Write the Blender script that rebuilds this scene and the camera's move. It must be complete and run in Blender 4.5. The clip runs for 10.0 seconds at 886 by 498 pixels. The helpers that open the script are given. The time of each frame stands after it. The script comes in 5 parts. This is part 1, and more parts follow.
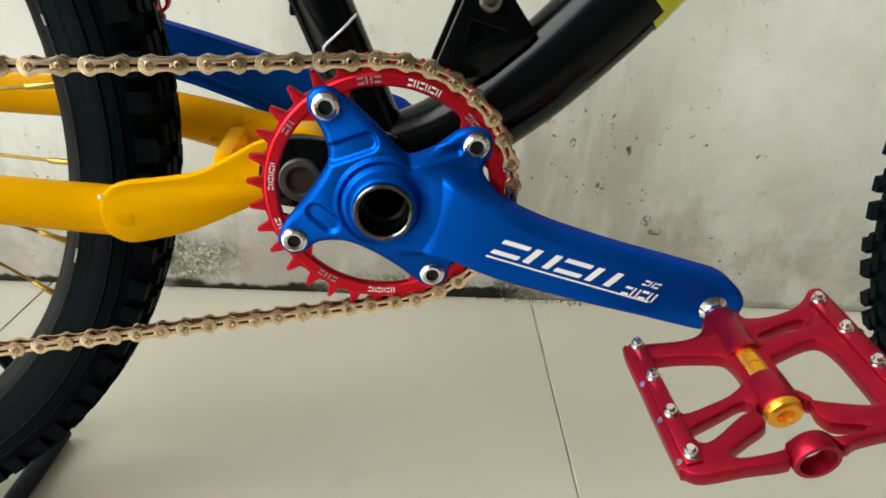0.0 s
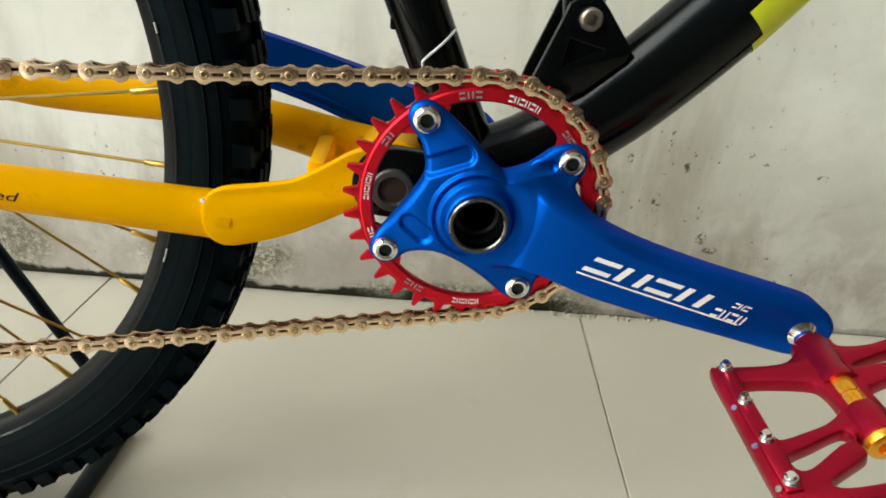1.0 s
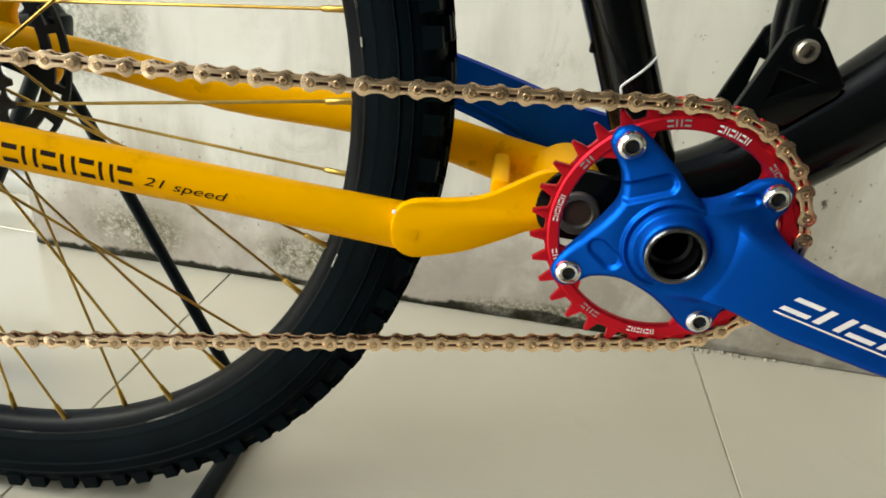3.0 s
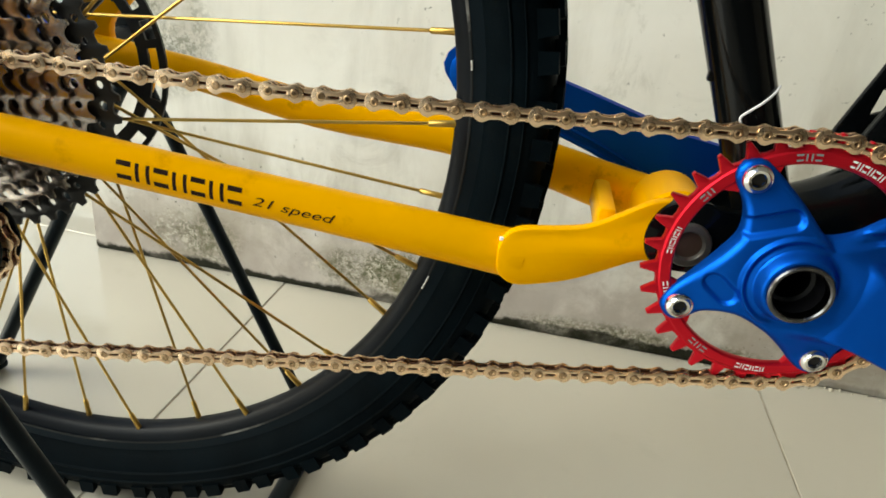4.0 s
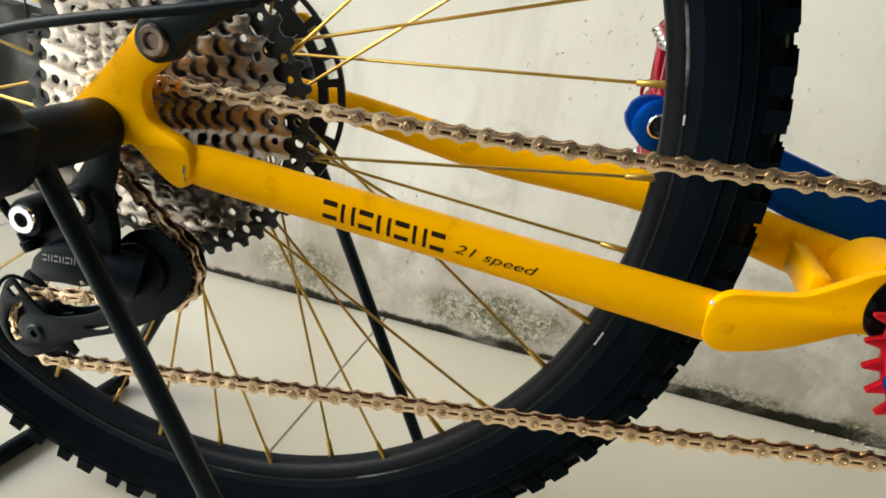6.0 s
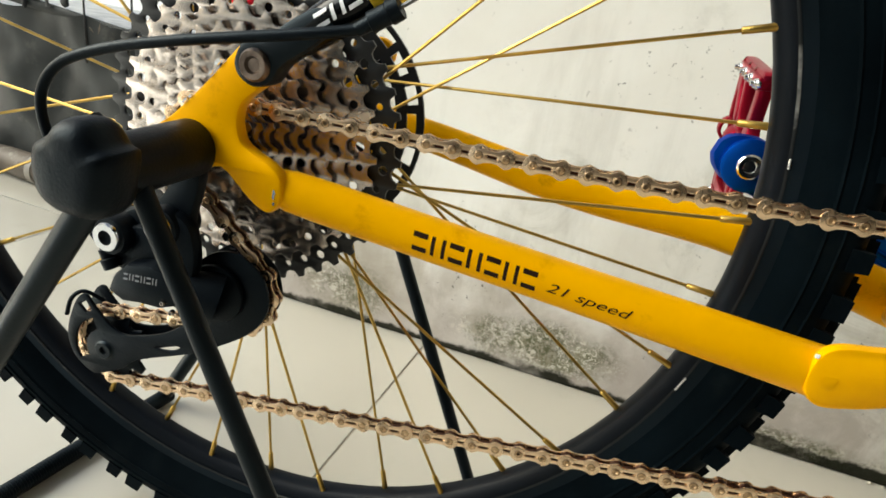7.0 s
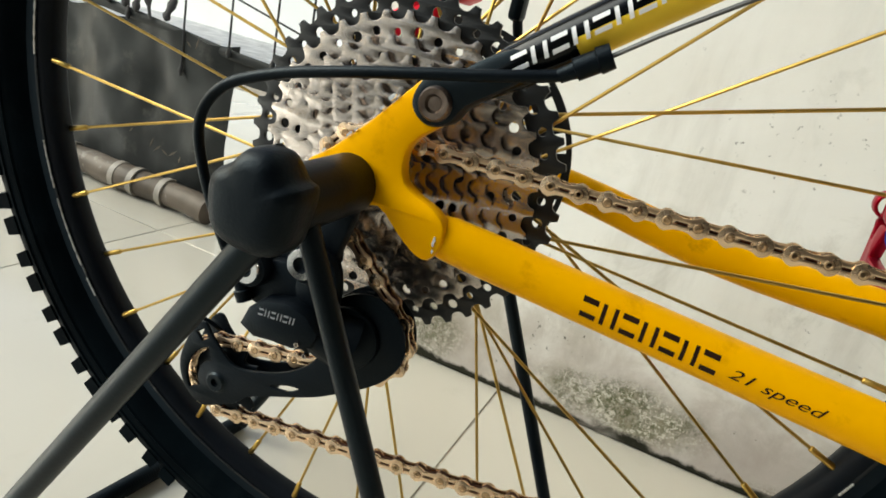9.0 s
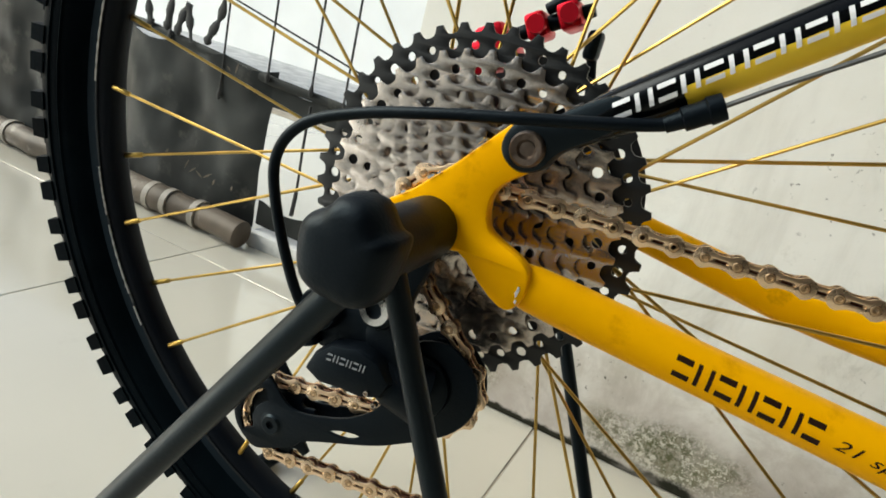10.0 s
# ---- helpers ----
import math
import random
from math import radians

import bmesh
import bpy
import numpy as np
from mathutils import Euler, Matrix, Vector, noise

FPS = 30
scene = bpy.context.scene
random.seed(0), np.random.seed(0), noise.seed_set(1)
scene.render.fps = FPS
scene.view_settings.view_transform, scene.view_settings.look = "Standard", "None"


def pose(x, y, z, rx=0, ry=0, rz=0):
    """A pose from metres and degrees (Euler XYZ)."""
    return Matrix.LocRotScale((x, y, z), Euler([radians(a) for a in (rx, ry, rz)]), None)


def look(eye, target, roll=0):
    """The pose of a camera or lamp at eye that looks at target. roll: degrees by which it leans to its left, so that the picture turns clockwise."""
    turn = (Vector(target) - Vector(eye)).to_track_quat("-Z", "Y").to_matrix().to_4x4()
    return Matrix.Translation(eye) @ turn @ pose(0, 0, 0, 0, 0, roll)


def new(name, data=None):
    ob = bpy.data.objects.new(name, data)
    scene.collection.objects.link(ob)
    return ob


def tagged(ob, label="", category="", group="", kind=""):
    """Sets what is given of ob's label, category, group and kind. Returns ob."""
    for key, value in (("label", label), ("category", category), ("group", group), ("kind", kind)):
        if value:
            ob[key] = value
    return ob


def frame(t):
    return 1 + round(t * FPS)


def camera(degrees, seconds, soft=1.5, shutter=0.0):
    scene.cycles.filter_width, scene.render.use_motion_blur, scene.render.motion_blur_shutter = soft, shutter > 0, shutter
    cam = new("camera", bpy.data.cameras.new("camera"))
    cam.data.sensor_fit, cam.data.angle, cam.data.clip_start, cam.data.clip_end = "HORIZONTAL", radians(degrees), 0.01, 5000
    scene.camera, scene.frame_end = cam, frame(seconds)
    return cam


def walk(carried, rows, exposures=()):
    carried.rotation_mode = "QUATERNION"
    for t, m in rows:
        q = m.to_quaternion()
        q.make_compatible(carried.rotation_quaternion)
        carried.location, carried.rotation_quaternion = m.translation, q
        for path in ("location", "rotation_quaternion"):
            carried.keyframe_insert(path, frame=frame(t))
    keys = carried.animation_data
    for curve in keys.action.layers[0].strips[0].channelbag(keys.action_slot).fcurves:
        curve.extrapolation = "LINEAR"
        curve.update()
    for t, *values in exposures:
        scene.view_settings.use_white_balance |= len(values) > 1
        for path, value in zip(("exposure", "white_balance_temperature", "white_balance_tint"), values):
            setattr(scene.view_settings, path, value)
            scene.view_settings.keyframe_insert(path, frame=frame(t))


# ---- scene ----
from mathutils.geometry import delaunay_2d_cdt

cam = camera(69.1, 10.0, soft=1.7)
PATH = [
    (0, (0.0138, -0.3488, 0.4247), (0.0295, -0.0811, 0.2902), 3.80),
    (0.5, (-0.0011, -0.3488, 0.4270), (0.0083, -0.0801, 0.2938), 4.16),
    (1, (-0.0192, -0.3505, 0.4266), (-0.0153, -0.0812, 0.2943), 4.84),
    (1.5, (-0.0344, -0.3516, 0.4273), (-0.0373, -0.0818, 0.2961), 5.09),
    (2, (-0.0512, -0.3522, 0.4275), (-0.0621, -0.0831, 0.2955), 5.30),
    (2.5, (-0.0661, -0.3523, 0.4251), (-0.0836, -0.0835, 0.2930), 5.78),
    (2.7, (-0.0712, -0.3542, 0.4233), (-0.0923, -0.0851, 0.2925), 5.97),
    (4, (-0.1248, -0.3511, 0.4257), (-0.1618, -0.0818, 0.2989), 6.93),
    (4.5, (-0.1455, -0.3515, 0.4245), (-0.1890, -0.0832, 0.2975), 7.26),
    (5, (-0.1684, -0.3520, 0.4235), (-0.2194, -0.0834, 0.3000), 7.56),
    (5.5, (-0.1860, -0.3536, 0.4224), (-0.2417, -0.0845, 0.3019), 7.86),
    (6.8, (-0.2306, -0.3572, 0.4184), (-0.3010, -0.0864, 0.3101), 9.53),
    (7, (-0.2383, -0.3547, 0.4196), (-0.3101, -0.0844, 0.3111), 10.01),
    (7.5, (-0.2536, -0.3541, 0.4166), (-0.3316, -0.0848, 0.3099), 11.22),
    (8, (-0.2707, -0.3506, 0.4155), (-0.3529, -0.0809, 0.3129), 12.55),
    (8.5, (-0.2853, -0.3490, 0.4134), (-0.3716, -0.0797, 0.3132), 13.36),
    (9, (-0.3024, -0.3494, 0.4105), (-0.3939, -0.0811, 0.3123), 14.01),
    (9.5, (-0.3182, -0.3486, 0.4099), (-0.4151, -0.0808, 0.3156), 14.54),
    (10, (-0.3362, -0.3477, 0.4093), (-0.4372, -0.0799, 0.3195), 15.14),
]
walk(cam, [(t, look(eye, target, roll)) for t, eye, target, roll in PATH],
     exposures=[(0.0, 0.68, 6250, -1), (2.5, 0.67, 6450, -1), (4.0, 0.67, 6500, -1), (5.5, 0.67, 6500, 1), (7.0, 0.74, 6400, 2), (8.5, 0.72, 6400, 1), (10.0, 0.58, 6250, 1)])

# ---- light ----
world = bpy.data.worlds.new("world")
scene.world = world
world.use_nodes = True
wn, wl = world.node_tree.nodes, world.node_tree.links
sky = wn.new("ShaderNodeTexSky")
sky.sky_type = "NISHITA"
sky.sun_disc = False
sky.sun_elevation, sky.sun_rotation = radians(32), radians(-100)
sky.air_density, sky.dust_density = 1.0, 4.0
wn["Background"].inputs["Strength"].default_value = 0.10
wl.new(sky.outputs[0], wn["Background"].inputs["Color"])

sun_data = bpy.data.lights.new("sun", "SUN")
sun_data.energy, sun_data.angle, sun_data.color = 2.4, radians(45), (1.0, 0.98, 0.94)
sun = new("sun", sun_data)
sun.matrix_world = look((-2.5, -1.15, 1.75), (0, 0, 0))


# ---- materials ----
def mat(name, base, rough=0.5, metal=0.0, var=0.12, scale=30.0, bump=0.0, bscale=300.0, coat=0.0, spots=None, rvar=0.08, spec=0.5, tint=(1, 1, 1)):
    """A principled surface with colour variation at two scales, uneven gloss and fine relief."""
    m = bpy.data.materials.new(name)
    m.use_nodes = True
    n, l = m.node_tree.nodes, m.node_tree.links
    b = n["Principled BSDF"]
    co = n.new("ShaderNodeTexCoord")
    big = n.new("ShaderNodeTexNoise")
    big.inputs["Scale"].default_value, big.inputs["Detail"].default_value = scale, 5
    l.new(co.outputs["Object"], big.inputs["Vector"])
    ramp = n.new("ShaderNodeValToRGB")
    ramp.color_ramp.elements[0].position, ramp.color_ramp.elements[1].position = 0.3, 0.7
    ramp.color_ramp.elements[0].color = (*[min(1, c * (1 - var)) for c in base], 1)
    ramp.color_ramp.elements[1].color = (*[min(1, c * (1 + var)) for c in base], 1)
    l.new(big.outputs["Fac"], ramp.inputs["Fac"])
    colour = ramp.outputs["Color"]
    if spots:
        tint, amount, size = spots
        sp = n.new("ShaderNodeTexNoise")
        sp.inputs["Scale"].default_value, sp.inputs["Detail"].default_value = size, 8
        sp.inputs["Roughness"].default_value = 0.65
        l.new(co.outputs["Object"], sp.inputs["Vector"])
        sr = n.new("ShaderNodeValToRGB")
        sr.color_ramp.elements[0].position, sr.color_ramp.elements[1].position = 0.58, 0.72
        sr.color_ramp.elements[0].color, sr.color_ramp.elements[1].color = (0, 0, 0, 1), (amount, amount, amount, 1)
        l.new(sp.outputs["Fac"], sr.inputs["Fac"])
        mx = n.new("ShaderNodeMix")
        mx.data_type = "RGBA"
        l.new(sr.outputs["Color"], mx.inputs[0])
        l.new(colour, mx.inputs[6])
        mx.inputs[7].default_value = (*tint, 1)
        colour = mx.outputs[2]
    l.new(colour, b.inputs["Base Color"])
    fine = n.new("ShaderNodeTexNoise")
    fine.inputs["Scale"].default_value, fine.inputs["Detail"].default_value = bscale, 6
    l.new(co.outputs["Object"], fine.inputs["Vector"])
    rr = n.new("ShaderNodeMapRange")
    rr.inputs["To Min"].default_value, rr.inputs["To Max"].default_value = max(0.02, rough - rvar), min(1, rough + rvar)
    l.new(big.outputs["Fac"], rr.inputs["Value"])
    l.new(rr.outputs["Result"], b.inputs["Roughness"])
    b.inputs["Metallic"].default_value = metal
    b.inputs["Specular IOR Level"].default_value = spec
    b.inputs["Specular Tint"].default_value = (*tint, 1)
    b.inputs["Coat Weight"].default_value = coat
    b.inputs["Coat Roughness"].default_value = 0.12
    if bump:
        bp = n.new("ShaderNodeBump")
        bp.inputs["Strength"].default_value, bp.inputs["Distance"].default_value = bump, 0.0006
        l.new(fine.outputs["Fac"], bp.inputs["Height"])
        l.new(bp.outputs["Normal"], b.inputs["Normal"])
    return m


BLUE = mat("blue_anodised", (0.005, 0.078, 0.46), 0.42, 0.78, 0.08, 25, 0.08, 900, spots=((0.004, 0.066, 0.40), 0.4, 60), spec=0.3)
RED = mat("red_anodised", (0.60, 0.010, 0.026), 0.38, 0.8, 0.10, 30, 0.08, 900, spec=0.3)
PEDAL_RED = mat("pedal_red_anodised", (0.33, 0.006, 0.026), 0.38, 0.8, 0.12, 30, 0.1, 800, spec=0.3)
YELLOW = mat("yellow_paint", (0.92, 0.440, 0.0004), 0.34, 0.0, 0.08, 14, 0.05, 700, spots=((0.46, 0.18, 0.002), 0.5, 34), spec=0.13)
GRIMY_YELLOW = mat("grimy_yellow_paint", (0.92, 0.440, 0.0004), 0.36, 0.0, 0.10, 14, 0.05, 700, spots=((0.20, 0.075, 0.004), 0.75, 22), spec=0.13)
BLACK = mat("black_gloss_paint", (0.0020, 0.0026, 0.0030), 0.16, 0.0, 0.3, 25, 0.05, 600, spec=0.18)
MATT = mat("black_matt_paint", (0.0026, 0.0042, 0.0062), 0.42, 0.0, 0.25, 30, 0.15, 500, spec=0.24, tint=(0.68, 0.88, 1.0))
PLASTIC = mat("black_plastic", (0.0019, 0.0030, 0.0050), 0.44, 0.0, 0.2, 25, 0.3, 700, spec=0.15, tint=(0.68, 0.88, 1.0))
RUBBER = mat("tyre_rubber", (0.0022, 0.0042, 0.0058), 0.6, 0.0, 0.35, 22, 0.35, 500, spots=((0.007, 0.010, 0.011), 0.5, 30), spec=0.07, tint=(0.55, 0.82, 0.95))
RIM = mat("black_rim", (0.0020, 0.0036, 0.0064), 0.42, 0.0, 0.25, 20, 0.1, 600, spec=0.13)
RIM_GREY = mat("dull_grey_rim_wall", (0.0058, 0.0092, 0.0132), 0.5, 0.0, 0.25, 12, 0.1, 600, spec=0.12, tint=(0.6, 0.85, 1.0))
RIM_WORN = mat("worn_rim_edge", (0.012, 0.014, 0.016), 0.5, 0.2, 0.3, 30, spots=((0.55, 0.55, 0.53), 0.8, 9))
BARE = mat("bare_aluminium", (0.62, 0.62, 0.60), 0.4, 0.6, 0.2, 60)
GOLD = mat("gold_spoke", (0.48, 0.315, 0.078), 0.32, 1.0, 0.15, 60, 0.05, 600)
CHAIN = mat("gold_chain_plate", (0.76, 0.57, 0.385), 0.27, 1.0, 0.25, 90, 0.1, 1200, spots=((0.62, 0.53, 0.44), 0.6, 28))
PIN = mat("chain_pin", (0.52, 0.36, 0.21), 0.36, 1.0, 0.25, 120, 0.2, 1500)
ROLLER = mat("oily_roller", (0.085, 0.036, 0.022), 0.4, 0.9, 0.3, 90, 0.1, 900)
AXLE_GOLD = mat("orange_gold_anodised", (0.85, 0.38, 0.03), 0.25, 0.8, 0.12, 60, 0.1, 900)
CHROME = mat("chrome_steel", (0.72, 0.72, 0.72), 0.16, 1.0, 0.12, 60, 0.05, 900)
STEEL = mat("cog_steel", (0.50, 0.445, 0.40), 0.25, 1.0, 0.30, 38, 0.25, 900, spots=((0.045, 0.030, 0.022), 0.9, 75))
DARKSTEEL = mat("black_cog", (0.007, 0.008, 0.009), 0.38, 0.0, 0.3, 60, 0.2, 900, spec=0.4)
HOLE = mat("dark_bore", (0.004, 0.004, 0.005), 0.35, 0.0, 0.2, 50, spec=0.3)
WHITE = mat("white_print", (0.78, 0.78, 0.80), 0.4, 0.0, 0.06, 80)
INK = mat("dark_print", (0.022, 0.010, 0.006), 0.5, 0.0, 0.2, 150, spec=0.1)
LIME = mat("lime_print", (0.72, 0.78, 0.02), 0.35, 0.0, 0.06, 60)
GREY = mat("grey_print", (0.22, 0.23, 0.25), 0.45, 0.0, 0.1, 80)


def wall_material():
    """Old white plaster: grey mottling, fine cracks, dark specks, moss and damp along the foot, with some shade painted
    in.
    """
    m = bpy.data.materials.new("stained_plaster")
    m.use_nodes = True
    n, l = m.node_tree.nodes, m.node_tree.links
    b = n["Principled BSDF"]
    co = n.new("ShaderNodeTexCoord")

    def noise_tex(scale, detail=6.0, rough=0.6, distort=0.0):
        t = n.new("ShaderNodeTexNoise")
        t.inputs["Scale"].default_value, t.inputs["Detail"].default_value = scale, detail
        t.inputs["Roughness"].default_value, t.inputs["Distortion"].default_value = rough, distort
        l.new(co.outputs["Object"], t.inputs["Vector"])
        return t.outputs["Fac"]

    def ramp(fac, a, c, lo=0.0, hi=1.0):
        r = n.new("ShaderNodeMapRange")
        r.interpolation_type = "SMOOTHSTEP"
        for key, v in (("From Min", a), ("From Max", c), ("To Min", lo), ("To Max", hi)):
            r.inputs[key].default_value = v
        l.new(fac, r.inputs["Value"])
        return r.outputs["Result"]

    def maths(op, a, c):
        k = n.new("ShaderNodeMath")
        k.operation = op
        for s, v in zip(k.inputs, (a, c)):
            if isinstance(v, (int, float)):
                s.default_value = v
            else:
                l.new(v, s)
        return k.outputs[0]

    def mix(fac, a, c):
        k = n.new("ShaderNodeMix")
        k.data_type = "RGBA"
        l.new(fac, k.inputs[0])
        for s, v in ((k.inputs[6], a), (k.inputs[7], c)):
            if isinstance(v, tuple):
                s.default_value = (*v, 1)
            else:
                l.new(v, s)
        return k.outputs[2]

    sep = n.new("ShaderNodeSeparateXYZ")
    l.new(co.outputs["Object"], sep.inputs[0])
    z = sep.outputs["Z"]
    x = sep.outputs["X"]
    tall = n.new("ShaderNodeMapping")
    tall.inputs["Scale"].default_value = (1.0, 1.0, 0.22)
    l.new(co.outputs["Object"], tall.inputs["Vector"])
    streak_tex = n.new("ShaderNodeTexNoise")
    streak_tex.inputs["Scale"].default_value, streak_tex.inputs["Detail"].default_value, streak_tex.inputs["Roughness"].default_value = 16, 8, 0.62
    l.new(tall.outputs["Vector"], streak_tex.inputs["Vector"])
    streak = streak_tex.outputs["Fac"]

    def patch(cx, cz, rx, rz):
        """A soft oval on the wall."""
        ex = maths("POWER", maths("ABSOLUTE", maths("DIVIDE", maths("SUBTRACT", x, cx), rx), 0), 2)
        ez = maths("POWER", maths("ABSOLUTE", maths("DIVIDE", maths("SUBTRACT", z, cz), rz), 0), 2)
        return ramp(maths("ADD", ex, ez), 0.15, 1.3, 1.0, 0.0)

    def either(*fs):
        out = fs[0]
        for f in fs[1:]:
            out = maths("MAXIMUM", out, f)
        return out

    col = mix(ramp(noise_tex(2.6, 7, 0.6, 0.6), 0.35, 0.7), (0.80, 0.795, 0.76), (0.72, 0.705, 0.655))
    col = mix(maths("MULTIPLY", ramp(streak, 0.45, 0.72), ramp(z, 0.05, 0.75, 0.55, 0.15)), col, (0.46, 0.445, 0.40))
    col = mix(maths("MULTIPLY", maths("MULTIPLY", ramp(noise_tex(9, 9, 0.7, 0.8), 0.54, 0.70), ramp(noise_tex(2.0, 3), 0.42, 0.6)), 0.6), col, (0.42, 0.41, 0.36))
    # Weathered grey growing to the right, with that side's shade painted in.
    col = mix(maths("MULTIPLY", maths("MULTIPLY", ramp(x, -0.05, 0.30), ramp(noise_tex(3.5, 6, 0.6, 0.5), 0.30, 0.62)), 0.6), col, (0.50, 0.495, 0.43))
    # Damp stains, widened and deepened to paint in shade low on the wall.
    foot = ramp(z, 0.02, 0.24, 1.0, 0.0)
    damp_shade = maths("MULTIPLY", foot, ramp(noise_tex(14, 9, 0.68, 0.4), 0.38, 0.62))
    col = mix(maths("MULTIPLY", damp_shade, 0.75), col, (0.36, 0.315, 0.27))
    # Grey-brown dirt band, darkened further to stand in for shade near the floor.
    grime = maths("MULTIPLY", maths("MULTIPLY", ramp(z, 0.035, 0.145, 0.85, 0.0), ramp(noise_tex(7, 6, 0.62, 0.5), 0.30, 0.60, 0.45, 1.0)), ramp(x, -0.05, 0.08, 1.0, 0.45))
    col = mix(grime, col, (0.38, 0.342, 0.315))
    dirty = either(patch(0.215, 0.185, 0.035, 0.07), patch(0.17, 0.18, 0.17, 0.17), patch(0.33, 0.06, 0.16, 0.08), patch(-0.55, 0.10, 0.12, 0.10), patch(-0.42, 0.12, 0.10, 0.09))
    col = mix(maths("MULTIPLY", maths("MULTIPLY", dirty, ramp(streak, 0.36, 0.60)), 0.52), col, (0.33, 0.295, 0.235))
    green = either(patch(-0.268, 0.044, 0.088, 0.038), maths("MULTIPLY", patch(-0.345, 0.040, 0.06, 0.030), 0.75), maths("MULTIPLY", patch(-0.556, 0.045, 0.07, 0.045), 0.75), maths("MULTIPLY", patch(0.02, 0.012, 0.16, 0.022), 0.8), maths("MULTIPLY", patch(0.135, 0.008, 0.06, 0.024), 0.9), maths("MULTIPLY", patch(-0.59, 0.30, 0.08, 0.08), 0.7))
    stain = maths("MULTIPLY", green, ramp(noise_tex(20, 8, 0.7), 0.33, 0.54))
    col = mix(maths("MULTIPLY", stain, 0.55), col, (0.25, 0.225, 0.165))
    moss = maths("MULTIPLY", green, maths("MULTIPLY", ramp(noise_tex(150, 9, 0.8), 0.45, 0.54), ramp(noise_tex(16, 5, 0.6), 0.38, 0.56)))
    col = mix(maths("MULTIPLY", ramp(maths("MULTIPLY", green, noise_tex(30, 6, 0.7)), 0.36, 0.56), 0.42), col, (0.13, 0.135, 0.050))
    col = mix(maths("MULTIPLY", moss, 0.78), col, (0.058, 0.070, 0.022))
    grains = maths("MULTIPLY", maths("MULTIPLY", green, ramp(noise_tex(230, 4, 0.7, 0.6), 0.52, 0.57)), ramp(noise_tex(18, 4, 0.6), 0.40, 0.52))
    col = mix(maths("MULTIPLY", grains, 0.75), col, (0.66, 0.63, 0.55))
    speck_in = maths("MAXIMUM", maths("MULTIPLY", dirty, 1.0), maths("MULTIPLY", ramp(noise_tex(6, 4), 0.5, 0.66), 0.8))
    speck = maths("MULTIPLY", ramp(noise_tex(95, 4, 0.62), 0.64, 0.70), speck_in)
    col = mix(maths("MULTIPLY", speck, 0.9), col, (0.045, 0.045, 0.035))
    flecks = either(*[patch(*q) for q in ((0.300, 0.118, 0.008, 0.010), (0.314, 0.104, 0.010, 0.005), (0.166, 0.236, 0.007, 0.004), (0.196, 0.212, 0.004, 0.006), (0.420, 0.205, 0.008, 0.004), (0.236, 0.160, 0.006, 0.013), (0.262, 0.206, 0.005, 0.007))])
    col = mix(maths("MULTIPLY", maths("MULTIPLY", flecks, ramp(noise_tex(180, 5, 0.7), 0.46, 0.55)), 0.9), col, (0.050, 0.046, 0.034))
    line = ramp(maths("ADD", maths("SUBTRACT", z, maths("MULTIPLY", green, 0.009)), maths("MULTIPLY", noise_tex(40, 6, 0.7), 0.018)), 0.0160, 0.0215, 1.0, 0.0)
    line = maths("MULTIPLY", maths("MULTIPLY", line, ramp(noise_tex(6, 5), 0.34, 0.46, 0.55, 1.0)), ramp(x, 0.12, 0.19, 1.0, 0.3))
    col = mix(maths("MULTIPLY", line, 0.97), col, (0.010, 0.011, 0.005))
    l.new(col, b.inputs["Base Color"])
    b.inputs["Roughness"].default_value = 0.78
    b.inputs["Specular IOR Level"].default_value = 0.08
    bp = n.new("ShaderNodeBump")
    bp.inputs["Strength"].default_value, bp.inputs["Distance"].default_value = 0.55, 0.0013
    l.new(maths("ADD", noise_tex(28, 9, 0.72), maths("MULTIPLY", moss, 0.8)), bp.inputs["Height"])
    l.new(bp.outputs["Normal"], b.inputs["Normal"])
    return m


def tile_material():
    m = mat("beige_floor_tile", (0.50, 0.475, 0.405), 0.10, 0.0, 0.04, 3, 0.03, 60, 0.9, spots=((0.40, 0.37, 0.30), 0.25, 14), rvar=0.03)
    return m


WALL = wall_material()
TILE = tile_material()
GROUT = mat("dark_grout", (0.34, 0.30, 0.24), 0.85, 0.0, 0.3, 40, 0.4, 300, spec=0.1)
CONCRETE = mat("grey_concrete", (0.62, 0.61, 0.58), 0.8, 0.0, 0.2, 6, 0.5, 90, spots=((0.2, 0.2, 0.18), 0.6, 9))
TARP = mat("black_tarpaulin", (0.032, 0.034, 0.033), 0.42, 0.0, 0.5, 7, 0.5, 40, spots=((0.10, 0.095, 0.085), 0.7, 16), spec=0.3)
TARP_BACK = mat("grey_brown_tarp_edge", (0.095, 0.077, 0.060), 0.5, 0.0, 0.4, 14, 0.5, 60, spots=((0.34, 0.31, 0.27), 0.8, 22))
CORD = mat("dark_cord", (0.03, 0.03, 0.03), 0.8)
PAINTED = mat("white_painted_wall", (0.74, 0.73, 0.70), 0.7, 0.0, 0.06, 3, 0.3, 60)


# ---- mesh helpers ----
def finish(me, angle=35):
    """Smooth faces with hard edges where the surface folds."""
    bm = bmesh.new()
    bm.from_mesh(me)
    bmesh.ops.remove_doubles(bm, verts=bm.verts, dist=1e-6)
    for f in bm.faces:
        f.smooth = True
    for e in bm.edges:
        if len(e.link_faces) == 2:
            e.smooth = e.calc_face_angle(0) < radians(angle)
    bm.to_mesh(me)
    bm.free()
    return me


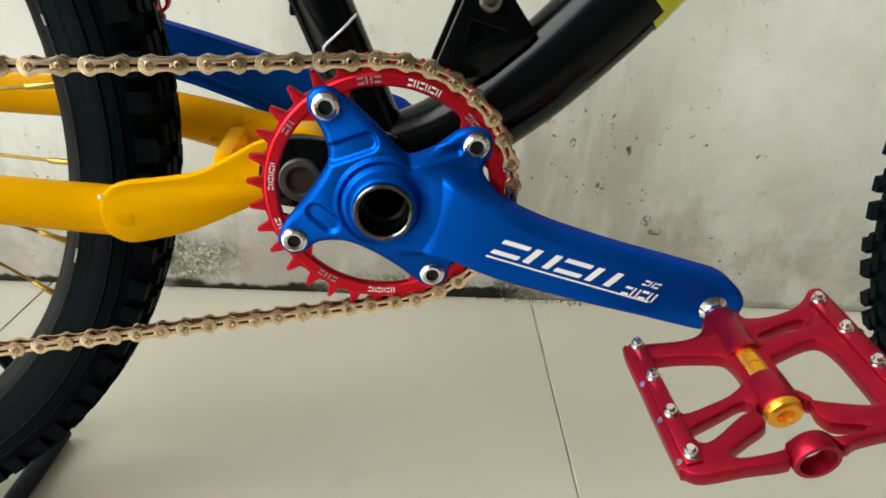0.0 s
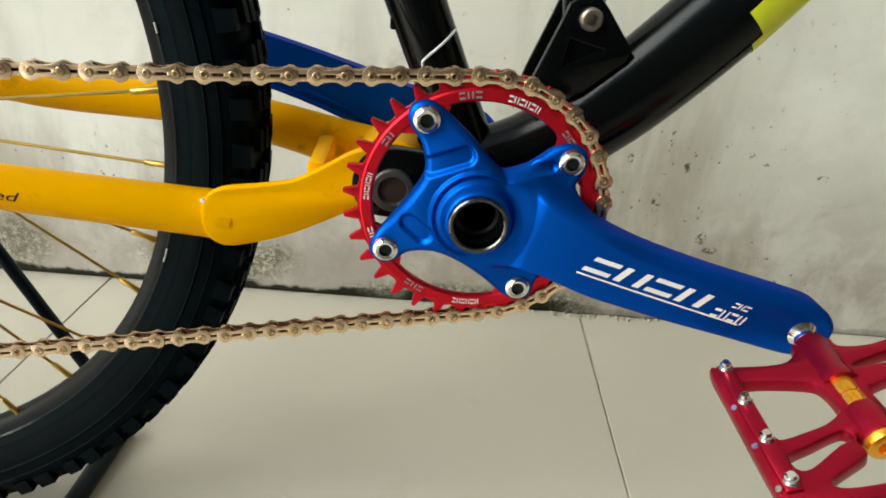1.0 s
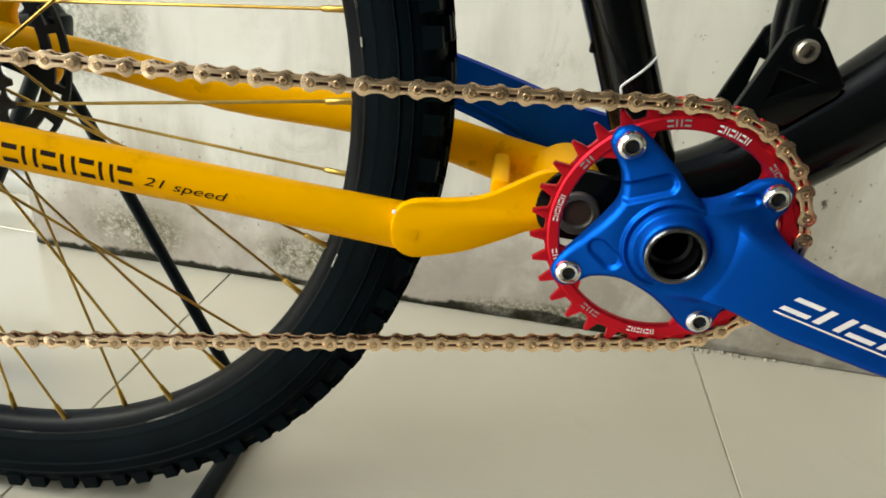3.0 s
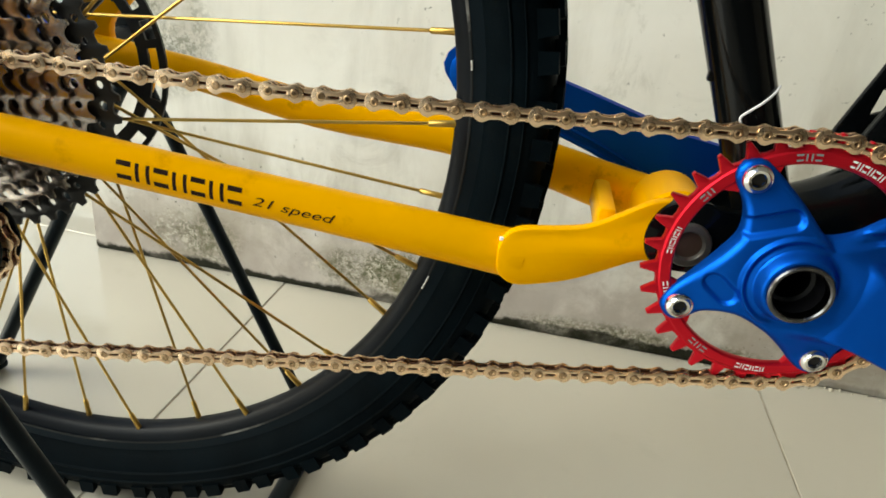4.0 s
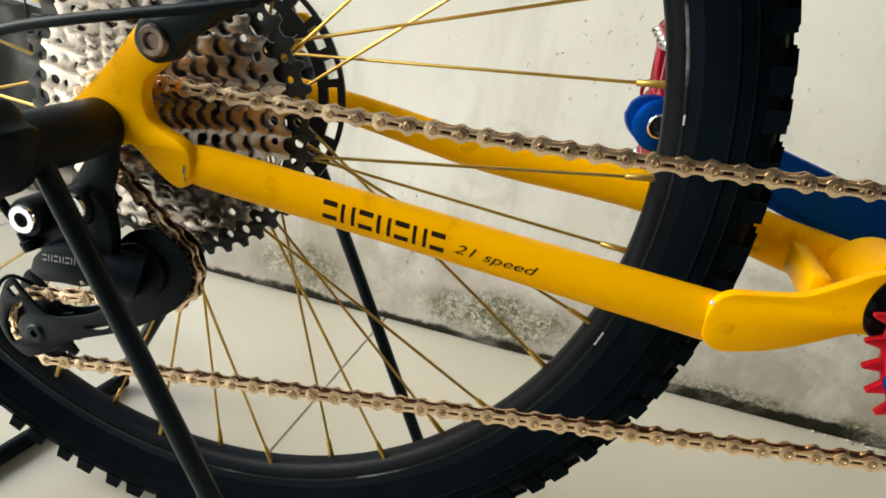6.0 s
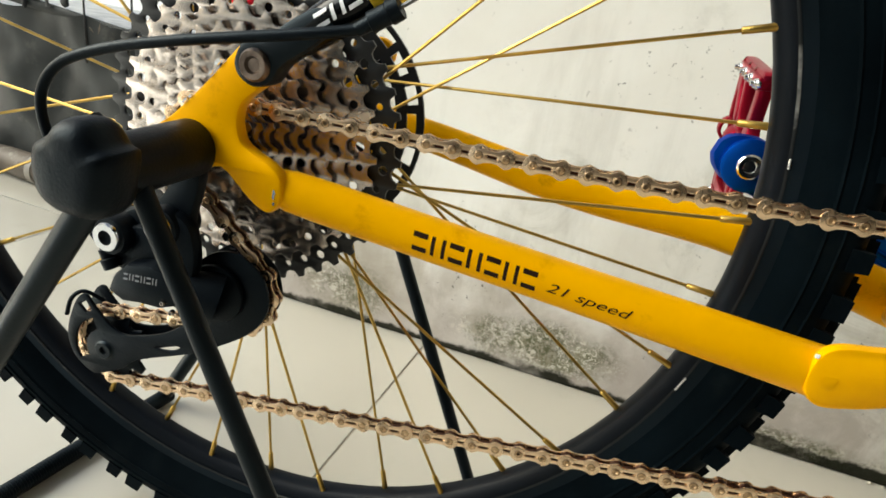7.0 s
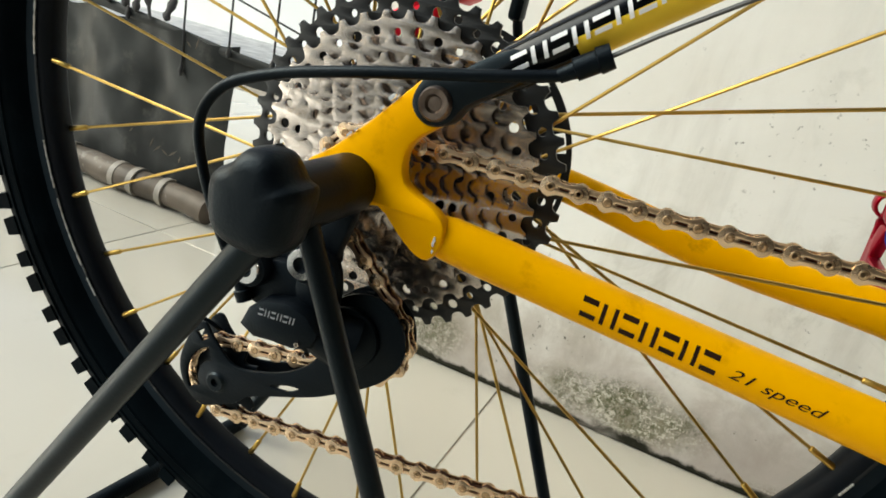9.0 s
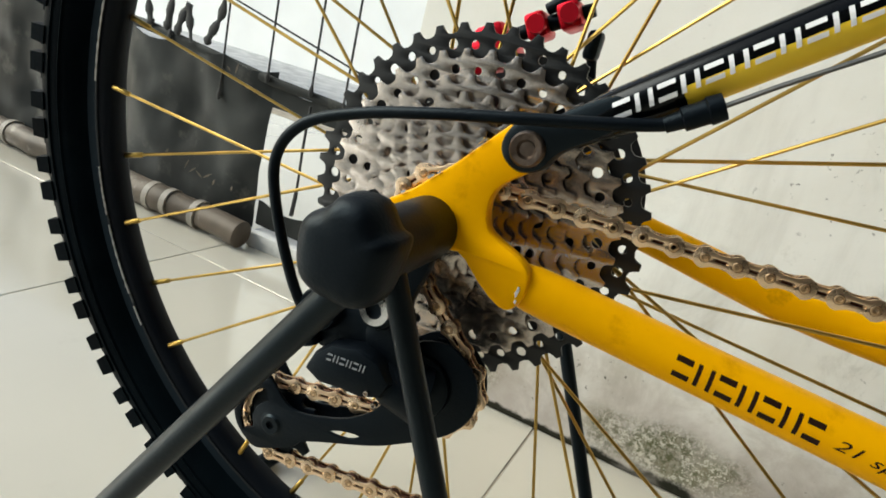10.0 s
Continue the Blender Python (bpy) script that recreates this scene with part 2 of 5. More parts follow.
def grid_mesh(rings, closed=True, caps=(True, True)):
    """A skin over rings of points, all of one length."""
    k, verts, faces = len(rings[0]), [], []
    for r in rings:
        verts += [tuple(p) for p in r]
    for i in range(len(rings) - 1):
        for j in range(k if closed else k - 1):
            a, b = i * k + j, i * k + (j + 1) % k
            faces.append((a, b, b + k, a + k))
    if caps[0]:
        faces.append(tuple(range(k))[::-1])
    if caps[1]:
        faces.append(tuple(range((len(rings) - 1) * k, len(rings) * k)))
    me = bpy.data.meshes.new("mesh")
    me.from_pydata(verts, [], faces)
    bm = bmesh.new()
    bm.from_mesh(me)
    bmesh.ops.recalc_face_normals(bm, faces=bm.faces)
    bm.to_mesh(me)
    bm.free()
    return me


def tube(points, radii, seg=16, squash=1.0, up=(0, 0, 1), caps=(True, True)):
    """A round bar along points; squash flattens it across the direction named up."""
    pts = [Vector(p) for p in points]
    rad = radii if isinstance(radii, (list, tuple)) else [radii] * len(pts)
    rings, side = [], None
    for i, p in enumerate(pts):
        d = (pts[min(i + 1, len(pts) - 1)] - pts[max(i - 1, 0)]).normalized()
        ref = Vector(up) if side is None else side.cross(d) * -1
        if side is None:
            side = d.cross(ref)
            if side.length < 1e-4:
                side = d.cross(Vector((1, 0, 0)))
        else:
            side = side - d * side.dot(d)
        side.normalize()
        u = side.cross(d).normalized()
        rings.append([p + side * (rad[i] * squash * math.cos(a)) + u * (rad[i] * math.sin(a))
                      for a in [2 * math.pi * j / seg for j in range(seg)]])
    return finish(grid_mesh(rings, True, caps), 50)


def spline(points, n=6):
    """Catmull-Rom through the points, n steps a piece."""
    p = [Vector(q) for q in points]
    p = [p[0] * 2 - p[1], *p, p[-1] * 2 - p[-2]]
    out = []
    for i in range(1, len(p) - 2):
        for j in range(n):
            t = j / n
            a, b, c, d = p[i - 1], p[i], p[i + 1], p[i + 2]
            out.append(0.5 * (2 * b + (c - a) * t + (2 * a - 5 * b + 4 * c - d) * t * t + (3 * b - a - 3 * c + d) * t ** 3))
    return out + [p[-2]]


def smooth_loop(points, n=5):
    """A closed Catmull-Rom outline."""
    k, out = len(points), []
    for i in range(k):
        a, b, c, d = [Vector(points[(i + o) % k]) for o in (-1, 0, 1, 2)]
        for j in range(n):
            t = j / n
            out.append(0.5 * (2 * b + (c - a) * t + (2 * a - 5 * b + 4 * c - d) * t * t + (3 * b - a - 3 * c + d) * t ** 3))
    return [(v[0], v[1]) for v in out]


def circle(cx, cz, r, n=20, start=0.0):
    return [(cx + r * math.cos(start + 2 * math.pi * i / n), cz + r * math.sin(start + 2 * math.pi * i / n)) for i in range(n)]


def flat(loops, y0, y1, bevel=0.0, angle=35):
    """A plate in the x-z plane from y0 to y1; the first loop is its outline, the others are holes."""
    cu = bpy.data.curves.new("plate", "CURVE")
    cu.dimensions, cu.fill_mode = "2D", "BOTH"
    depth = abs(y1 - y0)
    cu.extrude, cu.bevel_depth, cu.bevel_resolution, cu.offset = depth / 2 - bevel, bevel, 1, -bevel
    for pts in loops:
        s = cu.splines.new("POLY")
        s.points.add(len(pts) - 1)
        for q, (x, z) in zip(s.points, pts):
            q.co = (x, z, 0, 1)
        s.use_cyclic_u = True
    ob = bpy.data.objects.new("plate", cu)
    me = bpy.data.meshes.new_from_object(ob)
    bpy.data.objects.remove(ob)
    me.transform(Matrix.Translation((0, (y0 + y1) / 2, 0)) @ Matrix.Rotation(math.pi / 2, 4, "X"))
    return finish(me, angle)


def lathe(profile, seg=32, centre=(0, 0, 0), closed=False, caps=(True, True)):
    """A turned body about an axis along y; the profile is (radius, y)."""
    cx, cy, cz = centre
    prof = list(profile) + ([profile[0]] if closed else [])
    rings = [[(cx + r * math.cos(2 * math.pi * j / seg), cy + y, cz + r * math.sin(2 * math.pi * j / seg)) for j in range(seg)] for r, y in prof]
    return finish(grid_mesh(rings, True, (False, False) if closed else caps), 35)


def box(size, centre=(0, 0, 0), bevel=0.0, segs=2):
    bm = bmesh.new()
    bmesh.ops.create_cube(bm, size=1.0)
    bmesh.ops.scale(bm, vec=size, verts=bm.verts)
    if bevel:
        bmesh.ops.bevel(bm, geom=bm.edges[:], offset=bevel, segments=segs, affect="EDGES", profile=0.5)
    bmesh.ops.translate(bm, vec=centre, verts=bm.verts)
    me = bpy.data.meshes.new("box")
    bm.to_mesh(me)
    bm.free()
    return finish(me, 40)


def joined(*meshes):
    bm = bmesh.new()
    for me in meshes:
        bm.from_mesh(me)
    out = bpy.data.meshes.new("joined")
    bm.to_mesh(out)
    bm.free()
    return out


def moved(me, m):
    me = me.copy()
    me.transform(m)
    return me


def part(name, me, material, parent, label=""):
    """One mesh object under a thing or a part, in the thing's own space."""
    me.name = name
    if material:
        me.materials.clear()
        me.materials.append(material)
    ob = new(name, me)
    ob.parent = parent
    if label:
        tagged(ob, label)
    return ob


def thing(name, label, category, m=None, group=""):
    ob = new(name)
    ob.empty_display_size = 0.05
    if m is not None:
        ob.matrix_world = m
    return tagged(ob, label, category, group)


def structure(name, me, material, label, category):
    ob = part(name, me, material, None)
    return tagged(ob, label, category, kind="structure")


# ---- the setting ----
WALL_Y, WALL_END = 0.3588, -0.703
floor = structure("floor", box((7.2, 5.4, 0.05), (-0.6, -0.93, -0.0262)), GROUT, "dark grout bed under glossy beige floor tiles", "floor")
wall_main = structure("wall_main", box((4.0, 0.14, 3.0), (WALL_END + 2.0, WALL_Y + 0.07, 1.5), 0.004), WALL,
                      "old white plaster wall with grey stains, moss and painted shade at its foot", "wall")
# Unseen wall added behind the camera, dark to shape reflections and block light.
structure("wall_unseen_back", box((5.5, 0.15, 2.3), (1.75, -1.9, 1.15)), mat("dark_unseen_wall", (0.14, 0.13, 0.115), 0.8, 0.0, 0.15, 3, 0.3, 60), "unseen dull brown wall added behind the camera to hold back light", "wall")
# Out of view: a dull wall added to shut light out on the right.
structure("wall_unseen_side", box((0.15, 2.3, 2.6), (2.6, -0.75, 1.3)), mat("dull_unseen_wall", (0.35, 0.33, 0.29), 0.8, 0.0, 0.15, 3, 0.3, 60), "unseen plain side wall added to close the right end", "wall")
# Added backdrop, near white to stand in for the glare outdoors.
structure("wall_backdrop", box((16.0, 0.15, 2.4), (-5.0, 3.4, 1.2)), mat("white_backdrop", (0.88, 0.88, 0.86), 0.7, 0.0, 0.04, 3, 0.3, 60), "white backdrop wall added for the overexposed daylight outside", "wall")
# Unseen slab added overhead to keep sky light off the right side.
ceiling = structure("ceiling", box((3.3, 2.5, 0.12), (1.25, -0.75, 2.46)), PAINTED, "unseen plain white ceiling added to shade the right side", "ceiling")
ground = structure("ground", box((400, 400, 0.1), (0, 0, -0.35)), CONCRETE, "pale concrete ground outside the porch", "ground")

# ---- the bicycle: x forward, y to its left, z up, in its own space ----
bike = thing("bicycle", "mountain bike with yellow swingarm, blue cranks and a gold chain", "bicycle",
             pose(0, 0, 0, 0, 0, 2.5))
BB = (-0.002, 0.3017)
AX = (-0.4460, 0.3325)
WHEEL = (-0.4448, 0.3318)
RIM_Y = 0.005
PIVOT = (-0.0449, 0.3023)
RING = (BB[0] + 0.0004, BB[1] + 0.0016)
RING_Y, COG_Y, CAGE_Y = -0.0445, -0.0600, -0.0610


# -- main frame --
down_pts = spline([(0.000, 0, 0.306), (0.035, 0, 0.3215), (0.072, 0, 0.3500), (0.102, 0, 0.3790), (0.128, 0, 0.4080), (0.153, 0, 0.4420), (0.185, 0, 0.500)], 6)
down_r = [0.0225 + 0.002 * min(1, i / 12) for i in range(len(down_pts))]
down = tube(down_pts, down_r, 28, 0.86)
shell = lathe([(0.0, -0.034), (0.019, -0.034), (0.021, -0.032), (0.021, 0.032), (0.019, 0.034), (0.0, 0.034)], 32, (BB[0], 0, BB[1]), caps=(False, False))
frame_main = part("main_frame", down, BLACK, bike, "glossy black curved down tube")
part("bottom_bracket_shell", shell, BLACK, frame_main)


def seat_x(z):
    return -0.024 - 0.44 * (z - 0.361)


part("seat_tube", tube([(seat_x(z), 0, z) for z in (0.318, 0.36, 0.42, 0.5, 0.62)], 0.0152, 24), BLACK, frame_main, "glossy black seat tube with a thin white line")
part("cable_guide", box((0.0034, 0.005, 0.0075), (seat_x(0.3835) - 0.0155, -0.002, 0.3835), 0.0012), BLACK, frame_main)


def on_seat(angle, z, out=0.0004):
    r = 0.0152 + out
    return (seat_x(z) + r * math.cos(angle), r * math.sin(angle), z + r * math.cos(angle) * 0.40)


line = [on_seat(radians(a), z) for a, z in ((-30, 0.3772), (-50, 0.3757), (-75, 0.3733), (-100, 0.3708), (-112, 0.3690), (-114, 0.366), (-114, 0.360))]
part("pinstripe", tube(spline(line, 4), 0.0007, 6), WHITE, frame_main, "thin white painted line")
# link between seat tube, shell and pivot
web = [(-0.054, 0.291), (-0.030, 0.283), (0.0, 0.283), (0.016, 0.296), (0.012, 0.318), (-0.004, 0.336), (-0.020, 0.331), (-0.034, 0.318), (-0.050, 0.315), (-0.058, 0.303)]
lug = [(-0.0671, 0.3030), (-0.0640, 0.2930), (-0.0575, 0.2875), (-0.0480, 0.2858), (-0.0300, 0.2862), (-0.0150, 0.2840), (0.0, 0.283), (0.016, 0.296), (0.012, 0.318), (-0.004, 0.3290), (-0.0240, 0.3225), (-0.0449, 0.3245), (-0.0580, 0.3215), (-0.0650, 0.3130)]
part("pivot_bracket", flat([smooth_loop(lug, 4)], -0.0290, -0.0200, 0.0015), BLACK, frame_main, "black pivot plate of the frame")
part("pivot_bracket", flat([smooth_loop(web, 4)], 0.012, 0.019, 0.002), BLACK, frame_main)
pivot = part("pivot_bolt", lathe([(0.0, 0.03), (0.010, 0.03), (0.010, -0.018), (0.0118, -0.018), (0.0118, -0.0310), (0.0110, -0.0318), (0.0082, -0.0318), (0.0074, -0.0310), (0.0070, -0.0288), (0.0, -0.0288)],
                                 32, (PIVOT[0], 0, PIVOT[1]), caps=(False, False)), mat("dull_grey_bolt", (0.10, 0.095, 0.09), 0.5, 0.6, 0.2, 60), frame_main, "dull grey swingarm pivot bolt")
part("bolt_socket", lathe([(0.0, -0.0296), (0.0072, -0.0296), (0.0072, -0.028), (0.0, -0.028)], 24, (PIVOT[0], 0, PIVOT[1]), caps=(False, False)), mat("brown_rust", (0.06, 0.035, 0.025), 0.7, 0.2, 0.3, 80), frame_main)

gus = [(0.020, 0.351), (0.0235, 0.3630), (0.0345, 0.3920), (0.0375, 0.4005), (0.0440, 0.4050), (0.0515, 0.4045), (0.0572, 0.3985), (0.0720, 0.3800), (0.0700, 0.3745), (0.050, 0.357)]
tri = [(0.0375, 0.3700), (0.0560, 0.3795), (0.0395, 0.3835)]
for side in (-1, 1):
    part("shock_mount", flat([gus, circle(0.0479, 0.3937, 0.0045), tri] if side < 0 else [gus, circle(0.0479, 0.3937, 0.0045), [(0.0375, 0.3720), (0.0560, 0.3800), (0.0395, 0.3850)]], side * 0.0165, side * 0.0125, 0.0012), BLACK, frame_main)
part("shock_web", flat([gus, circle(0.0479, 0.3937, 0.0045)], -0.0132, -0.0120), BLACK, frame_main)
part("shock_bolt", lathe([(0.0, -0.0150), (0.0030, -0.0150), (0.0030, -0.0212), (0.0046, -0.0212), (0.0056, -0.0200), (0.0056, -0.0165), (0.0044, -0.0165), (0.0044, 0.018), (0.0, 0.018)], 24, (0.0479, 0, 0.3937), caps=(False, False)), mat("worn_steel", (0.33, 0.30, 0.26), 0.4, 0.9, 0.3, 120, 0.2, 900), frame_main, "worn steel shock bolt")
part("shock_absorber", joined(tube([(0.0479, 0, 0.390), (0.0470, 0, 0.403), (0.0452, 0, 0.44), (0.038, 0, 0.55)], [0.010, 0.0112, 0.0112, 0.0112], 24),
                              lathe([(0.0055, -0.0115), (0.0095, -0.0115), (0.0095, 0.0115), (0.0055, 0.0115)], 24, (0.0479, 0, 0.3937), True)), BLACK, bike, "black rear shock absorber")
decal = tube(down_pts, [r + 0.0005 for r in down_r], 28, 0.86, caps=(False, False))
bm = bmesh.new()
bm.from_mesh(decal)
bmesh.ops.delete(bm, geom=[f for f in bm.faces if (c := f.calc_center_median()).y > 0.004 or c.x + 0.62 * c.z < 0.3760 or c.z - c.x > 0.2830], context="FACES")
bm.to_mesh(decal)
bm.free()
part("yellow_decal", decal, LIME, frame_main, "lime yellow decal on the tube")


# -- swingarm --
def stay_c(x):
    """Centre of the drive-side chainstay."""
    k = (-0.139 - x) / 0.258
    return (x, -0.0369 - 0.031 * k, 0.2858 + 0.0337 * k)


def stay_r(x):
    """The chainstay's half height: it tapers towards the axle."""
    return float(np.interp(-x, (0.128, 0.134, 0.20, 0.25, 0.30, 0.380, 0.394, 0.402), (0.0122, 0.0131, 0.0122, 0.0116, 0.0113, 0.01095, 0.0105, 0.0090)))


along_stay = (-0.128, -0.134, -0.20, -0.25, -0.30, -0.380, -0.394, -0.402)
swing = part("swingarm", tube([stay_c(x) for x in along_stay], [stay_r(x) for x in along_stay], 28, 0.9), YELLOW, bike,
             "yellow painted swingarm with dark printing")
yoke = [(-0.1405, 0.2880), (-0.1380, 0.2985), (-0.1300, 0.3035), (-0.112, 0.3045), (-0.096, 0.3065), (-0.080, 0.3140), (-0.066, 0.3210), (-0.052, 0.3215), (-0.036, 0.3100), (-0.035, 0.2950),
        (-0.050, 0.2870), (-0.066, 0.2875), (-0.082, 0.2815), (-0.100, 0.2750), (-0.116, 0.2720), (-0.1300, 0.2715), (-0.1385, 0.2780)]
me = flat([smooth_loop(yoke, 4), circle(PIVOT[0], PIVOT[1], 0.0125)], -0.0500, -0.0420, 0.0026)
for v in me.vertices:
    v.co.y += 0.0265 * (v.co.x + 0.1405) / 0.09
part("yoke", me, YELLOW, swing)
# A small white block paints the bright glint on the weld.
part("weld_glint", box((0.0022, 0.0012, 0.0022), (-0.1390, -0.0478, 0.2972), 0.0005), WHITE, swing, "white dot painted as a glint on the weld")
part("pivot_tube", lathe([(0.0, 0.030), (0.0185, 0.030), (0.0200, 0.028), (0.0200, -0.009), (0.0185, -0.011), (0.0, -0.011)], 32, (PIVOT[0] - 0.003, 0, PIVOT[1] + 0.0015), caps=(False, False)), YELLOW, swing)
part("cross_brace", moved(box((0.0100, 0.046, 0.0170), (0, 0, 0), 0.0032), Matrix.Translation((-0.0866, 0.001, 0.3050)) @ Matrix.Rotation(radians(3), 4, "X")), YELLOW, swing)
far = spline([(-0.045, 0.036, 0.2985), (-0.085, 0.042, 0.3048), (-0.125, 0.049, 0.3118), (-0.18, 0.055, 0.3185), (-0.27, 0.060, 0.3205), (-0.36, 0.066, 0.3318), (-0.44, 0.072, 0.339)], 4)
part("far_chainstay", tube(far, [0.0160 - 0.0065 * (i / (len(far) - 1)) for i in range(len(far))], 22, 0.8), GRIMY_YELLOW, swing, "yellow tube with brown grime near the pivot")
drop = [(-0.4660, 0.3360), (-0.4560, 0.3440), (-0.4393, 0.3610), (-0.4230, 0.3800), (-0.4170, 0.3862), (-0.4085, 0.3880), (-0.4010, 0.3835), (-0.3995, 0.3755), (-0.4060, 0.3680), (-0.4160, 0.3590),
        (-0.4190, 0.3500), (-0.4165, 0.3400), (-0.4090, 0.3356), (-0.4000, 0.3326), (-0.3945, 0.3290), (-0.3925, 0.3240), (-0.3928, 0.3160), (-0.3975, 0.3090), (-0.4045, 0.3095), (-0.4140, 0.3150), (-0.4270, 0.3250), (-0.4400, 0.3200), (-0.4560, 0.3220), (-0.4650, 0.3290)]
me = moved(flat([smooth_loop(drop, 3), circle(AX[0], AX[1], 0.0055)], -0.0765, -0.0675, 0.0018), Matrix.Translation((-0.0018, 0, 0.0004)))
def swell(x):
    """How far the dropout's front end stands out to lie over the tube."""
    k = min(1.0, max(0.0, (x + 0.418) / 0.022))
    return -0.0024 * k * k * (3 - 2 * k)


for v in me.vertices:
    v.co.y += swell(v.co.x)
part("dropout", me, YELLOW, swing, "yellow dropout plate with chipped paint at its edges")
for x, z, rx, rz, a in ((-0.4300, 0.3745, 0.0022, 0.0010, 48), (-0.3958, 0.3190, 0.0007, 0.0026, -4), (-0.4335, 0.3690, 0.0014, 0.0007, 48), (-0.4470, 0.3535, 0.0020, 0.0006, 46), (-0.4440, 0.3562, 0.0011, 0.0005, 46), (-0.4275, 0.3755, 0.0010, 0.0005, 50), (-0.4580, 0.3430, 0.0013, 0.0006, 40), (-0.3955, 0.3145, 0.0005, 0.0010, 0)):
    chip = [(x + rx * math.cos(t) * math.cos(radians(a)) - rz * math.sin(t) * math.sin(radians(a)) + 0.0002 * math.sin(5 * t),
             z + rx * math.cos(t) * math.sin(radians(a)) + rz * math.sin(t) * math.cos(radians(a))) for t in [2 * math.pi * i / 14 for i in range(14)]]
    part("paint_chip", moved(flat([chip], -0.0769, -0.0760), Matrix.Translation((-0.0018, swell(x - 0.0018), 0.0004))), CHROME, swing, "bare metal where paint is chipped")
part("far_dropout", flat([smooth_loop(drop, 2)], 0.0700, 0.0780, 0.0018), YELLOW, swing)
bolt_steel = mat("brown_steel_bolt", (0.20, 0.155, 0.125), 0.32, 1.0, 0.4, 150, 0.5, 500)
part("stay_bolt", lathe([(0.0, -0.0808), (0.0030, -0.0806), (0.0040, -0.0822), (0.0064, -0.0824), (0.0074, -0.0810), (0.0077, -0.0780), (0.0077, -0.066), (0.0, -0.066)], 24, (-0.4108, 0, 0.3775), caps=(False, False)), bolt_steel, swing, "brown steel hex socket bolt")


def wrap_on_stay(me, x0, z0=0.0):
    """Lays flat lettering (x along, z up) on the chainstay's outer face."""
    for v in me.vertices:
        c = stay_c(x0 + v.co.x)
        r = stay_r(x0 + v.co.x)
        a = (v.co.z + z0) / r
        v.co = Vector((c[0], c[1] - (0.9 * r + 0.0002) * math.cos(a), c[2] + (r + 0.0002) * math.sin(a)))
    return me


def lettering(text, height, width, bold=0.0, shear=0.0):
    """Built-in font, laid in the x-z plane."""
    cu = bpy.data.curves.new("lettering", "FONT")
    cu.body, cu.size, cu.extrude, cu.offset, cu.resolution_u = text, 1.0, 0.0, bold, 4
    cu.shear = shear
    ob = bpy.data.objects.new("lettering", cu)
    me = bpy.data.meshes.new_from_object(ob)
    bpy.data.objects.remove(ob)
    xs, ys = [v.co.x for v in me.vertices], [v.co.y for v in me.vertices]
    for v in me.vertices:
        v.co = Vector(((v.co.x - min(xs)) / (max(xs) - min(xs)) * width, 0, (v.co.y - min(ys)) / (max(ys) - min(ys)) * height))
    bm = bmesh.new()
    bm.from_mesh(me)
    bmesh.ops.triangulate(bm, faces=bm.faces)
    bmesh.ops.subdivide_edges(bm, edges=[e for e in bm.edges if e.calc_length() > 0.002], cuts=2)
    bm.to_mesh(me)
    bm.free()
    return me


def blocks(me, material, parent, label=""):
    """Each island of a mesh as a part of its own."""
    bm = bmesh.new()
    bm.from_mesh(me)
    left_over = set(bm.faces)
    while left_over:
        todo, island = [left_over.pop()], []
        while todo:
            f = todo.pop()
            island.append(f)
            for e in f.edges:
                for g in e.link_faces:
                    if g in left_over:
                        left_over.remove(g)
                        todo.append(g)
        index, verts = {}, []
        faces = []
        for f in island:
            for v in f.verts:
                if v not in index:
                    index[v] = len(verts)
                    verts.append(tuple(v.co))
            faces.append([index[v] for v in f.verts])
        m2 = bpy.data.meshes.new("printed_block")
        m2.from_pydata(verts, [], faces)
        part("printed_block", m2, material, parent, label)
    bm.free()


def bars(count, width, height, gap=0.28, lean=0.0, stroke=0.27):
    """Plain blocks where a maker's name stands: strokes of a letter's size, no characters."""
    verts, faces = [], []
    step = width / count
    for i in range(count):
        x0, w = i * step, step * (1 - gap)
        sw = 0.26 * w
        if i % 2:
            pieces = [(x0, x0 + sw, 0, height), (x0 + w - sw, x0 + w, 0, height)]
        else:
            pieces = [(x0, x0 + w, 0, stroke * height), (x0, x0 + w, (1 - stroke) * height, height)]
        for a, b, c, d in pieces:
            nx = 3
            k = len(verts)
            for r in range(nx + 1):
                z = c + (d - c) * r / nx
                verts += [(a + lean * z, 0, z), (b + lean * z, 0, z)]
            faces += [(k + 2 * r, k + 2 * r + 1, k + 2 * r + 3, k + 2 * r + 2) for r in range(nx)]
    me = bpy.data.meshes.new("bars")
    me.from_pydata(verts, [], faces)
    return me


blocks(wrap_on_stay(bars(7, 0.0625, 0.0096, 0.22), -0.3290, -0.0041), INK, swing)
part("lettering", wrap_on_stay(lettering("21 speed", 0.0062, 0.0415, 0.0, 0.35), -0.2635, -0.0034), INK, swing, "dark printed words 21 speed")

# -- seat stay, cable --
s0, s1 = Vector((-0.4106, -0.0735, 0.378)), Vector((-0.200, -0.052, 0.5440))
stay_dir = (s1 - s0).normalized()
pts = [s0 + stay_dir * d for d in (0.012, 0.022, 0.035, 0.06, 0.12, 0.2, 0.27)]
me = tube(pts, [0.0060, 0.0078, 0.0092, 0.0095, 0.0098, 0.0100, 0.0100], 24)
seat_stay = part("seat_stay", me, BLACK, bike, "black seat stay with a yellow underside and white printing")
me.materials.append(mat("yellow_stay_paint", (0.92, 0.64, 0.045), 0.35, 0.0, 0.06, 30, spec=0.2))
stay_up = Vector((0, 0, 1)) - stay_dir * stay_dir.z
stay_up.normalize()
